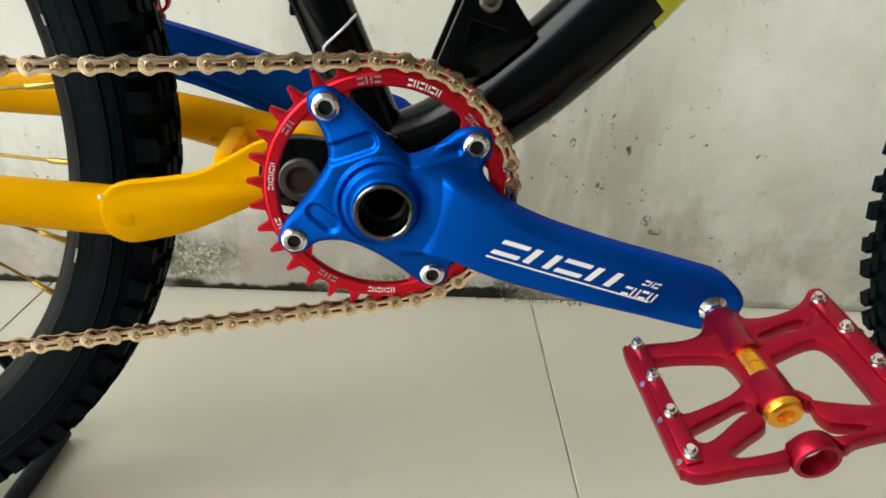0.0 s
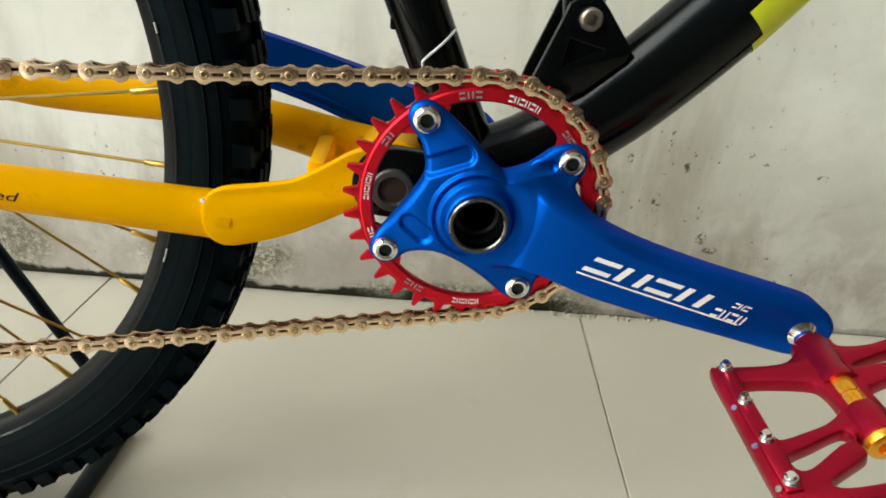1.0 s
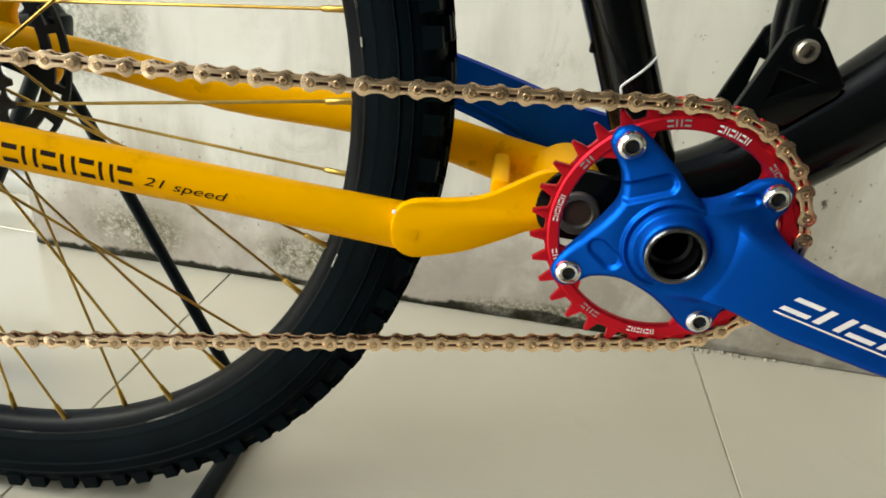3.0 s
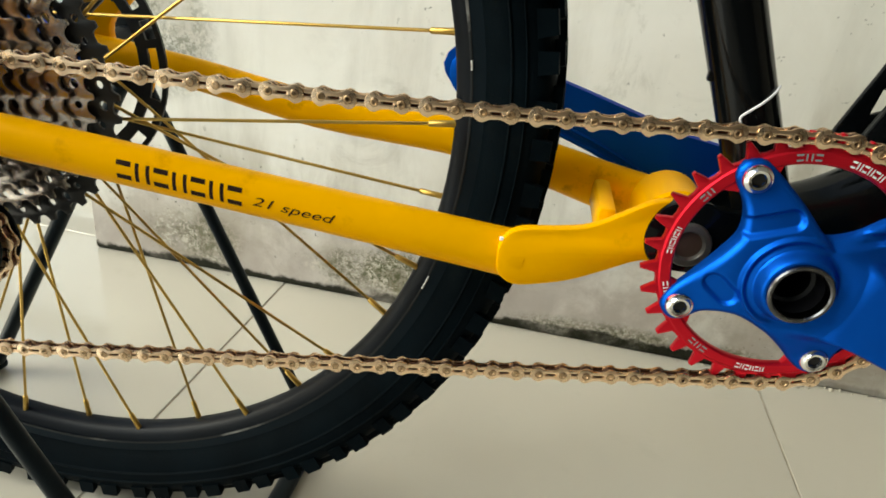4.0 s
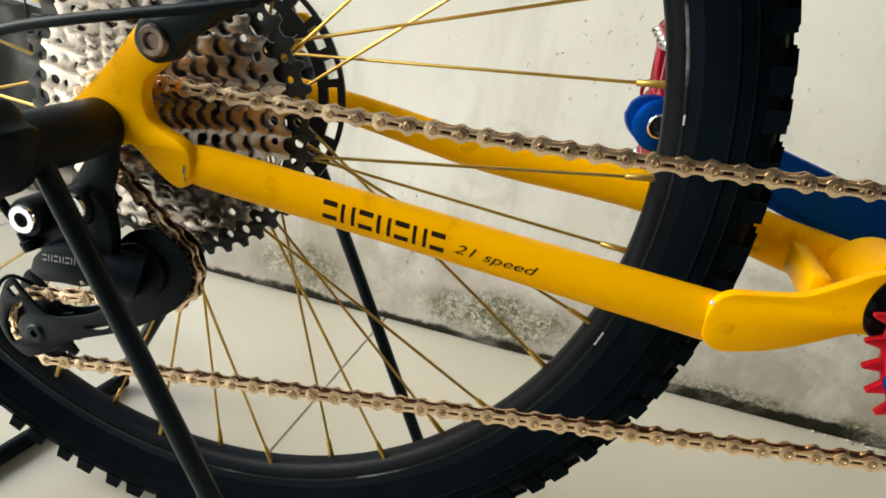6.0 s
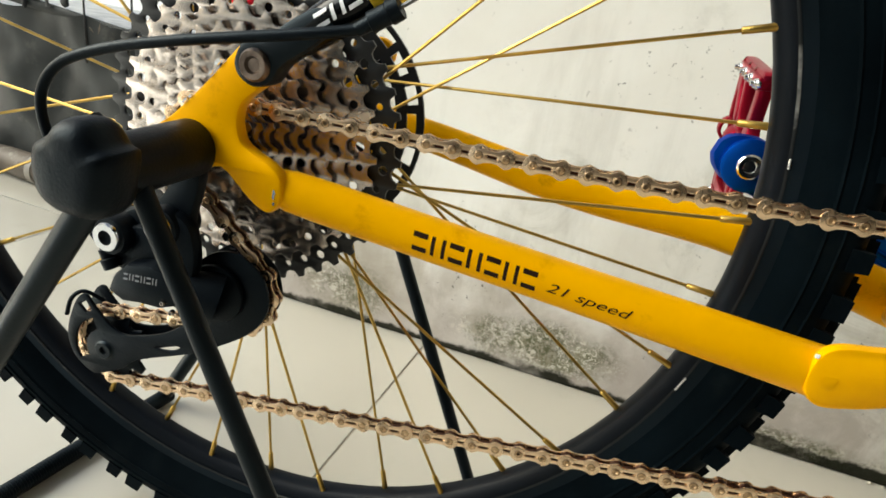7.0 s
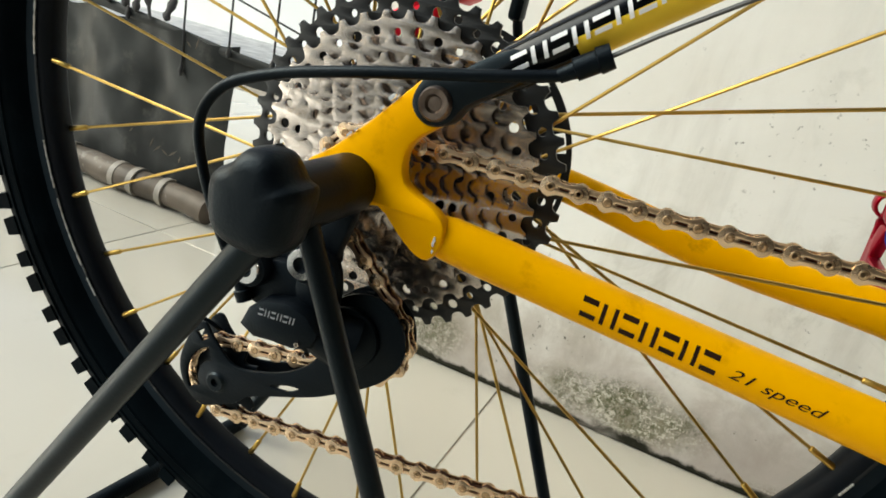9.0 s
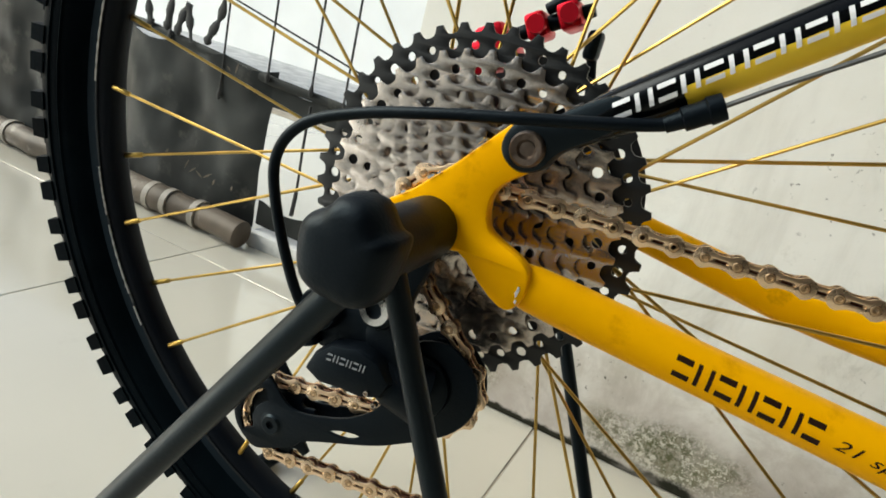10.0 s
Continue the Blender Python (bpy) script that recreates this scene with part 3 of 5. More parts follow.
for f in me.polygons:
    off = f.center - s0
    along = off.dot(stay_dir)
    if off.dot(stay_up) < 0.0012 and along > 0.052 + 0.6 * max(0, off.dot(stay_up) + 0.006):
        f.material_index = 1
lug = [(-0.4205, 0.3790), (-0.4160, 0.3880), (-0.4060, 0.3905), (-0.3930, 0.4010), (-0.3800, 0.4075), (-0.3730, 0.4000), (-0.3830, 0.3900), (-0.3960, 0.3800), (-0.4020, 0.3710), (-0.4110, 0.3680), (-0.4185, 0.3720)]
part("stay_lug", moved(flat([smooth_loop(lug, 4)], -0.0795, -0.0655, 0.0025), Matrix.Translation((-0.0018, 0, -0.0006))), MATT, seat_stay, "black clevis end of the seat stay")
stay_side = stay_dir.cross(stay_up)
mark = bars(15, 0.126, 0.0066, 0.20, 0.2)
for v in mark.vertices:
    a = (v.co.z - 0.0022) / 0.0100
    base = s0 + stay_dir * (0.034 + v.co.x)
    v.co = base + stay_side * 0.01015 * math.cos(a) + stay_up * 0.01015 * math.sin(a)
if stay_side.y > 0:
    for v in mark.vertices:
        off = v.co - s0
        v.co -= stay_side * 2 * off.dot(stay_side)
blocks(mark, WHITE, seat_stay)
cable = spline([(-0.486, -0.086, 0.268), (-0.4990, -0.090, 0.290), (-0.5130, -0.092, 0.322), (-0.5170, -0.092, 0.3440), (-0.5065, -0.091, 0.3610), (-0.4812, -0.090, 0.3725), (-0.450, -0.090, 0.381), (-0.419, -0.088, 0.3880), (-0.3860, -0.084, 0.3952), (-0.3664, -0.080, 0.4001), (-0.3560, -0.079, 0.4045)], 6)
housing = part("cable_housing", tube(cable, 0.0026, 12), PLASTIC, bike, "black cable housing looping to the derailleur")
e0, e1 = Vector((-0.3640, -0.080, 0.4006)), Vector((-0.3468, -0.078, 0.4125))
part("ferrule", tube([e0, e0 + (e1 - e0) * 0.3, e0 + (e1 - e0) * 0.32, e0 + (e1 - e0) * 0.72, e0 + (e1 - e0) * 0.75, e1], [0.0030, 0.0034, 0.0046, 0.0046, 0.0054, 0.0050], 14), PLASTIC, housing)
part("inner_cable", tube([e1, (-0.3334, -0.0765, 0.4227), (-0.3121, -0.0740, 0.4376), (-0.21, -0.0640, 0.5090)], 0.0011, 6), mat("grey_wire", (0.12, 0.12, 0.12), 0.5, 0.6), housing)


# -- wheels --
def tyre_mesh(cx, cz, outer):
    """Carcass with moulded sidewall lines and rows of knobs."""
    half = [(-0.0465, 0.0085), (-0.0425, 0.0100), (-0.0380, 0.0145), (-0.0320, 0.0205), (-0.0250, 0.0230), (-0.0180, 0.0236), (-0.0120, 0.0226), (-0.0080, 0.0195), (-0.0055, 0.0140), (-0.0042, 0.0070)]
    prof = [(outer + d, -y) for d, y in half] + [(outer - 0.0038, 0.0)] + [(outer + d, y) for d, y in half[::-1]]
    meshes = [lathe(prof, 144, (cx, 0, cz), False, (False, False))]
    verts, faces = [], []
    count = 90

    def knob(ang, y, lean, r0, r1, la, lw, skew):
        k = len(verts)
        for r, s in ((r0, 1.0), (r1, 0.84)):
            for da, dy in ((-1, -1), (1, -1), (1, 1), (-1, 1)):
                aa = ang + (da * la * s + skew * dy * lw) / outer
                yy = y + dy * lw * s + (lean if r == r1 else 0.0)
                rr = r - abs(yy) * 0.10
                verts.append((cx + rr * math.cos(aa), yy, cz + rr * math.sin(aa)))
        faces.extend([(k, k + 1, k + 5, k + 4), (k + 1, k + 2, k + 6, k + 5), (k + 2, k + 3, k + 7, k + 6), (k + 3, k, k + 4, k + 7), (k + 4, k + 5, k + 6, k + 7), (k + 3, k + 2, k + 1, k)])

    for i in range(count):
        a = 2 * math.pi * i / count
        h = math.pi / count
        big = i % 2
        for s in (-1, 1):
            side_a = radians(0.9 + 4.0 * i - 0.6 * big) + (h if s > 0 else 0.0)
            knob(side_a, s * 0.0206, s * 0.0016, outer - 0.0120, outer - 0.0018, 0.0062 + 0.0010 * big, 0.0036, 0.12 * s)
            knob(a + h * 0.7, s * 0.0128, 0, outer - 0.0080, outer + 0.0004, 0.0072, 0.0030, 0.3 * s)
            knob(a + h * (1.2 + s * 0.5), s * 0.0045, 0, outer - 0.0060, outer + 0.0006, 0.0080, 0.0034, 0.25 * s)
    me = bpy.data.meshes.new("knobs")
    me.from_pydata(verts, [], faces)
    bm = bmesh.new()
    bm.from_mesh(me)
    bmesh.ops.recalc_face_normals(bm, faces=bm.faces)
    bm.to_mesh(me)
    bm.free()
    meshes.append(me)
    for s in (-1, 1):
        for d, y, w in ((-0.0270, 0.0224, 0.0010), (-0.0195, 0.0236, 0.0008)):
            r = outer + d
            meshes.append(lathe([(r - w, s * (y - 0.0004)), (r, s * (y + 0.0010)), (r + w, s * (y + 0.0004))], 144, (cx, 0, cz), False, (False, False)))
    return joined(*meshes)


def make_wheel(name, cx, cz, phase, label, flange=(-0.020, 0.030), off_y=0.0, lean=(0.0, 0.0), worn=()):
    set_to = Matrix.Translation((cx, off_y, cz)) @ Matrix.Rotation(radians(lean[1]), 4, "Z") @ Matrix.Rotation(radians(lean[0]), 4, "X") @ Matrix.Translation((-cx, -off_y, -cz))

    rim_half = [(0.2708, 0.0048), (0.2720, 0.0066), (0.2748, 0.0088), (0.2790, 0.0106), (0.2880, 0.0112), (0.2886, 0.0104), (0.2875, 0.0092), (0.2790, 0.0080)]
    rim_prof = [(0.2702, 0.0)] + [(r, -y) for r, y in rim_half] + [(0.2755, 0.0)] + rim_half[::-1]
    wheel = part(name, moved(lathe(rim_prof, 120, (cx, off_y, cz), True), set_to), RIM, bike, label)
    part("tyre", moved(tyre_mesh(cx, cz, 0.3278), set_to @ Matrix.Translation((0, off_y, 0))), RUBBER, wheel, "black knobbly mountain bike tyre")
    for s in (-1, 1):
        part("rim_wall", moved(lathe([(0.2796, s * 0.0113), (0.2890, s * 0.0118), (0.2893, s * 0.0110), (0.2796, s * 0.0104)], 120, (cx, off_y, cz), True), set_to), RIM_GREY, wheel, "dull grey rim wall")
        part("rim_edge", moved(lathe([(0.2787, s * 0.0113), (0.2796, s * 0.0117), (0.2803, s * 0.0116), (0.2796, s * 0.0104)], 120, (cx, off_y, cz), True), set_to), RIM_WORN, wheel, "worn rim edge")
    part("hub", moved(lathe([(0.0, -0.066), (0.006, -0.066), (0.006, -0.050), (0.016, -0.048), (0.016, -0.024), (0.0235, flange[0] - 0.0015), (0.0265, flange[0] - 0.0015), (0.0265, flange[0] + 0.0015), (0.018, flange[0] + 0.003), (0.0125, 0.0),
                       (0.018, flange[1] - 0.004), (0.0285, flange[1] - 0.0015), (0.0285, flange[1] + 0.0015), (0.020, flange[1] + 0.003), (0.020, 0.044), (0.008, 0.046), (0.008, 0.066), (0.0, 0.066)], 32, (cx, 0, cz), caps=(False, False)), set_to), BLUE, wheel, "blue anodised hub")
    for i in range(36):
        rim_a = radians(phase + 10 * i)
        left = i % 2
        lead = (-1, 1, 1, -1)[i % 4]
        hub_a = rim_a + lead * radians(66)
        fy = (flange[1] if left else flange[0]) + 0.0020 * lead
        fr = 0.0275 if left else 0.0258
        a = Vector((cx - 0.0008 + fr * math.cos(hub_a), fy, cz + 0.0032 + fr * math.sin(hub_a)))
        b = Vector((cx + 0.2712 * math.cos(rim_a), off_y + (0.0040 if left else -0.0040), cz + 0.2712 * math.sin(rim_a)))
        d = (b - a).normalized()
        part("spoke", moved(joined(tube([a, b - d * 0.014], 0.00100, 7), tube([b - d * 0.0150, b - d * 0.0145, b - d * 0.004, b + d * 0.003], [0.0012, 0.0018, 0.0019, 0.0024], 8)), set_to), GOLD, wheel)
    for a0, a1 in worn:
        arc_pts = [(cx + 0.2797 * math.cos(radians(a0 + (a1 - a0) * i / 16)), off_y - 0.0119, cz + 0.2797 * math.sin(radians(a0 + (a1 - a0) * i / 16))) for i in range(17)]
        part("bare_edge", moved(tube(arc_pts, [0.0002 + 0.0006 * abs(math.sin(i * 1.9 + a0)) for i in range(17)], 6), set_to), BARE, wheel, "bare metal where the rim edge is worn")
    return wheel


rear = make_wheel("rear_wheel", WHEEL[0], WHEEL[1], 1.55, "rear wheel with gold spokes, black rim and knobbly tyre", off_y=RIM_Y, lean=(2.6, 0.35), worn=((170, 181), (193, 200), (201.5, 212), (214, 217), (340, 342), (24, 25.5), (8, 9)))
front = make_wheel("front_wheel", 0.6380, 0.3300, 0.0, "front wheel with knobbly black tyre")


# -- brake rotor and caliper on the far side --
def slot(r0, r1, a0, a1, c=AX, n=4):
    return [(c[0] + r0 * math.cos(a0 + (a1 - a0) * i / n), c[1] + r0 * math.sin(a0 + (a1 - a0) * i / n)) for i in range(n + 1)] + \
           [(c[0] + r1 * math.cos(a1 - (a1 - a0) * i / n), c[1] + r1 * math.sin(a1 - (a1 - a0) * i / n)) for i in range(n + 1)]


loops = [circle(*AX, 0.080, 72), circle(*AX, 0.024, 32)]
for i in range(24):
    a = 2 * math.pi * i / 24
    loops.append(slot(0.0695, 0.0768, a, a + 0.16) if i % 2 else slot(0.0685, 0.0750, a, a + 0.19))
for i in range(6):
    a = 2 * math.pi * i / 6
    loops.append(slot(0.030, 0.062, a, a + 0.75))
part("brake_rotor", moved(flat(loops, 0.0425, 0.0445), Matrix.Translation((0.0022, 0, 0.0025))), DARKSTEEL, rear, "dark slotted brake disc")
caliper = part("brake_caliper", joined(box((0.046, 0.030, 0.020), (-0.0235, 0, -0.001), 0.004), box((0.018, 0.026, 0.013), (-0.012, -0.002, 0.009), 0.003)), RED, bike, "red disc brake caliper")
caliper.data.transform(pose(-0.4650, 0.054, 0.4170, 0, -31, 0))
for px, pz, w in ((-0.4548, 0.4300, 0.0120), (-0.4380, 0.4395, 0.0130)):
    block = part("caliper_block", moved(joined(box((w, 0.024, 0.0150), (0, 0, 0), 0.0025), tube([(0.001, -0.011, 0), (0.001, -0.0155, 0)], [0.0058, 0.0052], 16)), pose(px, 0.050, pz, 0, -31, 0)), RED, caliper)
part("caliper_bolt", tube([(-0.4700, 0.050, 0.4210), (-0.4430, 0.050, 0.4370), (-0.4270, 0.050, 0.4460)], [0.0042, 0.0048, 0.0040], 12), PLASTIC, caliper)
part("caliper_mount", joined(box((0.009, 0.012, 0.017), (-0.4225, 0.054, 0.4275), 0.003), tube([(-0.4225, 0.054, 0.425), (-0.4180, 0.058, 0.405), (-0.4080, 0.066, 0.372)], [0.0030, 0.0030, 0.004], 12)), MATT, caliper)
part("brake_hose", tube(spline([(-0.4520, 0.046, 0.4400), (-0.4400, 0.044, 0.4490), (-0.4180, 0.044, 0.4640), (-0.38, 0.046, 0.49), (-0.30, 0.05, 0.53)], 4), 0.0034, 10), PLASTIC, caliper)


# -- cassette --
def cog_loop(teeth, c, tip=0.0022, root=0.0038, slim=1.0, point=1.0, start=0.0):
    """A sprocket's outline: rounded gullets and narrow teeth."""
    pr = 0.0127 / (2 * math.sin(math.pi / teeth))
    out = []
    for i in range(teeth):
        a = start + 2 * math.pi * i / teeth
        w = 2 * math.pi / teeth
        for f, r in ((-0.5, -root), (-0.36 * slim, -root + 0.0006 * slim), (-0.27 * slim, -0.0012), (-0.17 * slim * point, tip), (0.12 * slim * point, tip), (0.24 * slim, -0.0012), (0.34 * slim, -root + 0.0006 * slim)):
            out.append((c[0] + (pr + r) * math.cos(a + f * w), c[1] + (pr + r) * math.sin(a + f * w)))
    return out


AXLE_SET = Matrix.Translation((AX[0] + 0.0004, -0.0390, AX[1] - 0.0005)) @ Matrix.Rotation(radians(0.35), 4, 'Z') @ Matrix.Rotation(radians(2.6), 4, 'X') @ Matrix.Translation((-AX[0], 0.0430, -AX[1]))
teeth_list = (44, 38, 32, 28, 24, 21, 18, 15, 13, 11)
cassette = part("cassette", moved(lathe([(0.0, -0.066), (0.013, -0.066), (0.0155, -0.0635), (0.0165, -0.060), (0.0165, -0.026), (0.0, -0.026)], 32, (AX[0], 0, AX[1]), caps=(False, False)), AXLE_SET), STEEL, bike, "ten-speed rear cassette of grey steel sprockets with a black largest one")
for i, t in enumerate(teeth_list):
    y = -0.0262 - 0.0037 * i
    pr = 0.0127 / (2 * math.sin(math.pi / t))
    loops = [cog_loop(t, AX, 0.0017, 0.0030, 0.86), circle(*AX, 0.0150, 24)]
    off = 0.4 * i
    if t >= 18:
        count = t if t in (44, 38) else t // 2 + t // 6
        for k in range(count):
            a = 2 * math.pi * (k + 0.5) / count + (0 if t in (44, 38) else off)
            deep = 0.0078 if k % 2 or t < 28 else 0.0088
            loops.append(circle(AX[0] + (pr - deep) * math.cos(a), AX[1] + (pr - deep) * math.sin(a), (0.0023, 0.0027, 0.0020)[(k * 7 + i) % 3], 10))
        if pr > 0.050:
            for k in range(12):
                a = 2 * math.pi * k / 12 + off
                loops.append(slot(max(0.026, pr - 0.032), pr - 0.0150, a, a + 0.27 + 0.06 * (k % 2)))
        elif pr > 0.034:
            for k in range(10):
                a = 2 * math.pi * k / 10 + off
                loops.append(slot(max(0.022, pr - 0.019), pr - 0.0125, a, a + 0.30))
    part("sprocket", moved(flat(loops, y - 0.0010, y + 0.0010, 0.00025), AXLE_SET), DARKSTEEL if i == 0 else STEEL, cassette, "black largest sprocket" if i == 0 else "")

for i in range(4):
    lobes = []
    rad = 0.0127 / (2 * math.sin(math.pi / teeth_list[i])) - 0.0135
    for k in range(72):
        a = 2 * math.pi * k / 72
        r = min(rad, 0.029) + max(0.0, rad - 0.029) * (0.5 + 0.5 * math.cos(6 * a + 0.5 * i)) ** 5
        lobes.append((AX[0] + r * math.cos(a), AX[1] + r * math.sin(a)))
    part("cog_carrier", moved(flat([lobes, circle(*AX, 0.0150, 20)], -0.0262 - 0.0037 * i + 0.0012, -0.0262 - 0.0037 * i + 0.0026), AXLE_SET), DARKSTEEL, cassette, "black carrier between the sprockets")

# -- chainring --
loops = [cog_loop(32, RING, 0.0033, 0.0042, 0.72, 0.62, radians(-2.8))]
inner = []
BOLTS = [(BB[0] - 0.0277, BB[1] + 0.0452), (BB[0] + 0.0441, BB[1] + 0.0286), (BB[0] + 0.0262, BB[1] - 0.0420), (BB[0] - 0.0448, BB[1] - 0.0238)]
for i in range(96):
    a = 2 * math.pi * i / 96
    r = 0.0530
    for bx, bz in BOLTS:
        da = (a - math.atan2(bz - RING[1], bx - RING[0]) + math.pi) % (2 * math.pi) - math.pi
        r -= 0.0085 * max(0.0, 1 - (da / 0.24) ** 2) ** 0.6
    inner.append((RING[0] + r * math.cos(a), RING[1] + r * math.sin(a)))
loops.append(inner)
ring = part("chainring", flat(loops, RING_Y - 0.0019, RING_Y + 0.0019, 0.0006), RED, bike, "red anodised chainring with bare teeth and white engraving")
part("ring_lip", lathe([(0.0532, RING_Y - 0.0019), (0.0540, RING_Y - 0.0026), (0.0585, RING_Y - 0.0026), (0.0595, RING_Y - 0.0019)], 96, (RING[0], 0, RING[1]), False, (False, False)), RED, ring)


def arc_marks(a0, a1, r0, count, height):
    me = bars(count, 1.0, height, 0.25)
    for v in me.vertices:
        a = a0 + (a1 - a0) * v.co.x
        r = r0 + v.co.z
        v.co = Vector((RING[0] + r * math.cos(a), RING_Y - 0.0028, RING[1] + r * math.sin(a)))
    return me


for a0, a1, r0, cnt, h, m in ((80, 63, 0.0548, 6, 0.0034, WHITE), (104, 92, 0.0548, 3, 0.0034, GREY), (47, 36, 0.0548, 4, 0.0030, GREY), (149, 141, 0.0548, 2, 0.003, GREY), (180, 165, 0.0548, 6, 0.0026, WHITE), (205, 195, 0.0548, 3, 0.0026, WHITE),
                              (262, 277, 0.0548, 6, 0.0030, WHITE), (233, 245, 0.0548, 3, 0.003, GREY)):
    blocks(arc_marks(radians(a0), radians(a1), r0, cnt, h), m, ring)

# -- right crank --
ARM = radians(-14.6)
ux, uz = math.cos(ARM), math.sin(ARM)


def arm_at(u, v):
    return (u * ux - v * uz, u * uz + v * ux)


spider = [(-0.0366, 0.0442), (-0.0345, 0.0515), (-0.0272, 0.0540), (-0.0203, 0.0504), (-0.0064, 0.0387), (0.0066, 0.0255), (0.0125, 0.0222), (0.0240, 0.0264), (0.0352, 0.0349), (0.0440, 0.0374), (0.0515, 0.0335), (0.0522, 0.0240), (0.0488, 0.0155)]
spider += [arm_at(u, v) for u, v in ((0.0530, 0.0203), (0.0640, 0.0178), (0.0800, 0.0160), (0.0970, 0.0153), (0.1150, 0.0152), (0.1320, 0.0154), (0.1500, 0.0158), (0.1680, 0.0160), (0.1770, 0.0154), (0.1840, 0.0132), (0.1895, 0.0092), (0.1926, 0.0040),
                                    (0.1926, -0.0045), (0.1895, -0.0096), (0.1840, -0.0132), (0.1770, -0.0151), (0.1680, -0.0157), (0.1500, -0.0161), (0.1320, -0.0168), (0.1150, -0.0176), (0.0970, -0.0181), (0.0800, -0.0185), (0.0620, -0.0192), (0.0470, -0.0208))]
spider += [(0.0355, -0.0400), (0.0335, -0.0480), (0.0260, -0.0508), (0.0175, -0.0468), (0.0060, -0.0360), (-0.0045, -0.0281), (-0.0189, -0.0222), (-0.0322, -0.0247), (-0.0405, -0.0315),
           (-0.0475, -0.0325), (-0.0532, -0.0265), (-0.0512, -0.0180), (-0.0406, -0.0032), (-0.0305, 0.0117), (-0.0271, 0.0205), (-0.0292, 0.0320)]


def ease(x, a, b):
    k = min(1.0, max(0.0, (x - a) / (b - a)))
    return k * k * (3 - 2 * k)


def capsule(x, z, a, b):
    dx, dz = b[0] - a[0], b[1] - a[1]
    k = min(1.0, max(0.0, ((x - a[0]) * dx + (z - a[1]) * dz) / (dx * dx + dz * dz)))
    return math.hypot(x - a[0] - k * dx, z - a[1] - k * dz)


def star_height(x, z):
    """How far the forged crank star stands out from its plate: hub dome, terrace, arm root and pockets."""
    r, turn = math.hypot(x, z), math.degrees(math.atan2(z, x))
    h = 0.0
    for a, b, rad, deep in (((-0.0250, 0.0232), (-0.0080, 0.0300), 0.0052, 0.0028), ((0.0130, 0.0226), (0.0345, 0.0262), 0.0034, 0.0026), ((-0.0330, -0.0070), (-0.0262, -0.0120), 0.0056, 0.0024)):
        h -= deep * (1 - ease(capsule(x, z, a, b), rad - 0.0022, rad + 0.0004))
    upper = ease(turn % 360, 40, 75) * (1 - ease(turn % 360, 235, 275))
    terrace = 0.0040 * (1 - ease(r, 0.0228, 0.0248)) * upper
    groove = 0.0012 * math.exp(-((r - 0.0206) / 0.0012) ** 2) * upper
    dome = 0.0108 * (1 - ease(r, 0.0150, 0.0206))
    u, v = x * ux + z * uz, -x * uz + z * ux
    near = np.linspace(u - 0.010, u + 0.010, 9)
    rise = float(np.mean(np.interp(near, (0.0, 0.0148, 0.022, 0.034, 0.0415, 0.055, 0.08, 0.115, 0.145, 0.168), (0.0, 0.0020, 0.0064, 0.0110, 0.0128, 0.0156, 0.0175, 0.0195, 0.0210, 0.0218))))
    out = 0.0060 * ease(u, 0.030, 0.080)
    top = float(np.mean(np.interp(near, (0.0, 0.0148, 0.034, 0.052, 0.08), (0.030, 0.0285, 0.0262, 0.0212, 0.0172)))) + out
    low = float(np.mean(np.interp(near, (0.0, 0.0148, 0.034, 0.052, 0.08), (0.030, 0.0262, 0.0215, 0.0198, 0.0190)))) + out
    arm = rise * ease(v, -low - 0.0010, -low + 0.0065) * (1 - ease(v, top - 0.0085, top + 0.0010)) * ease(u, 0.0, 0.012)
    big, small = max(dome, arm), min(dome, arm)
    k = max(0.0, 0.0050 - (big - small)) / 0.0050
    body = big + 0.0050 * k * k / 4
    root = 0.0066 * (1 - ease(r, 0.0240, 0.0500))
    if u > 0:
        root = max(root, 0.0066 * ease(u, 0.006, 0.030) * ease(v, -low, -low + 0.005) * (1 - ease(v, top - 0.006, top)))
    return h + max(body, terrace) - groove + root


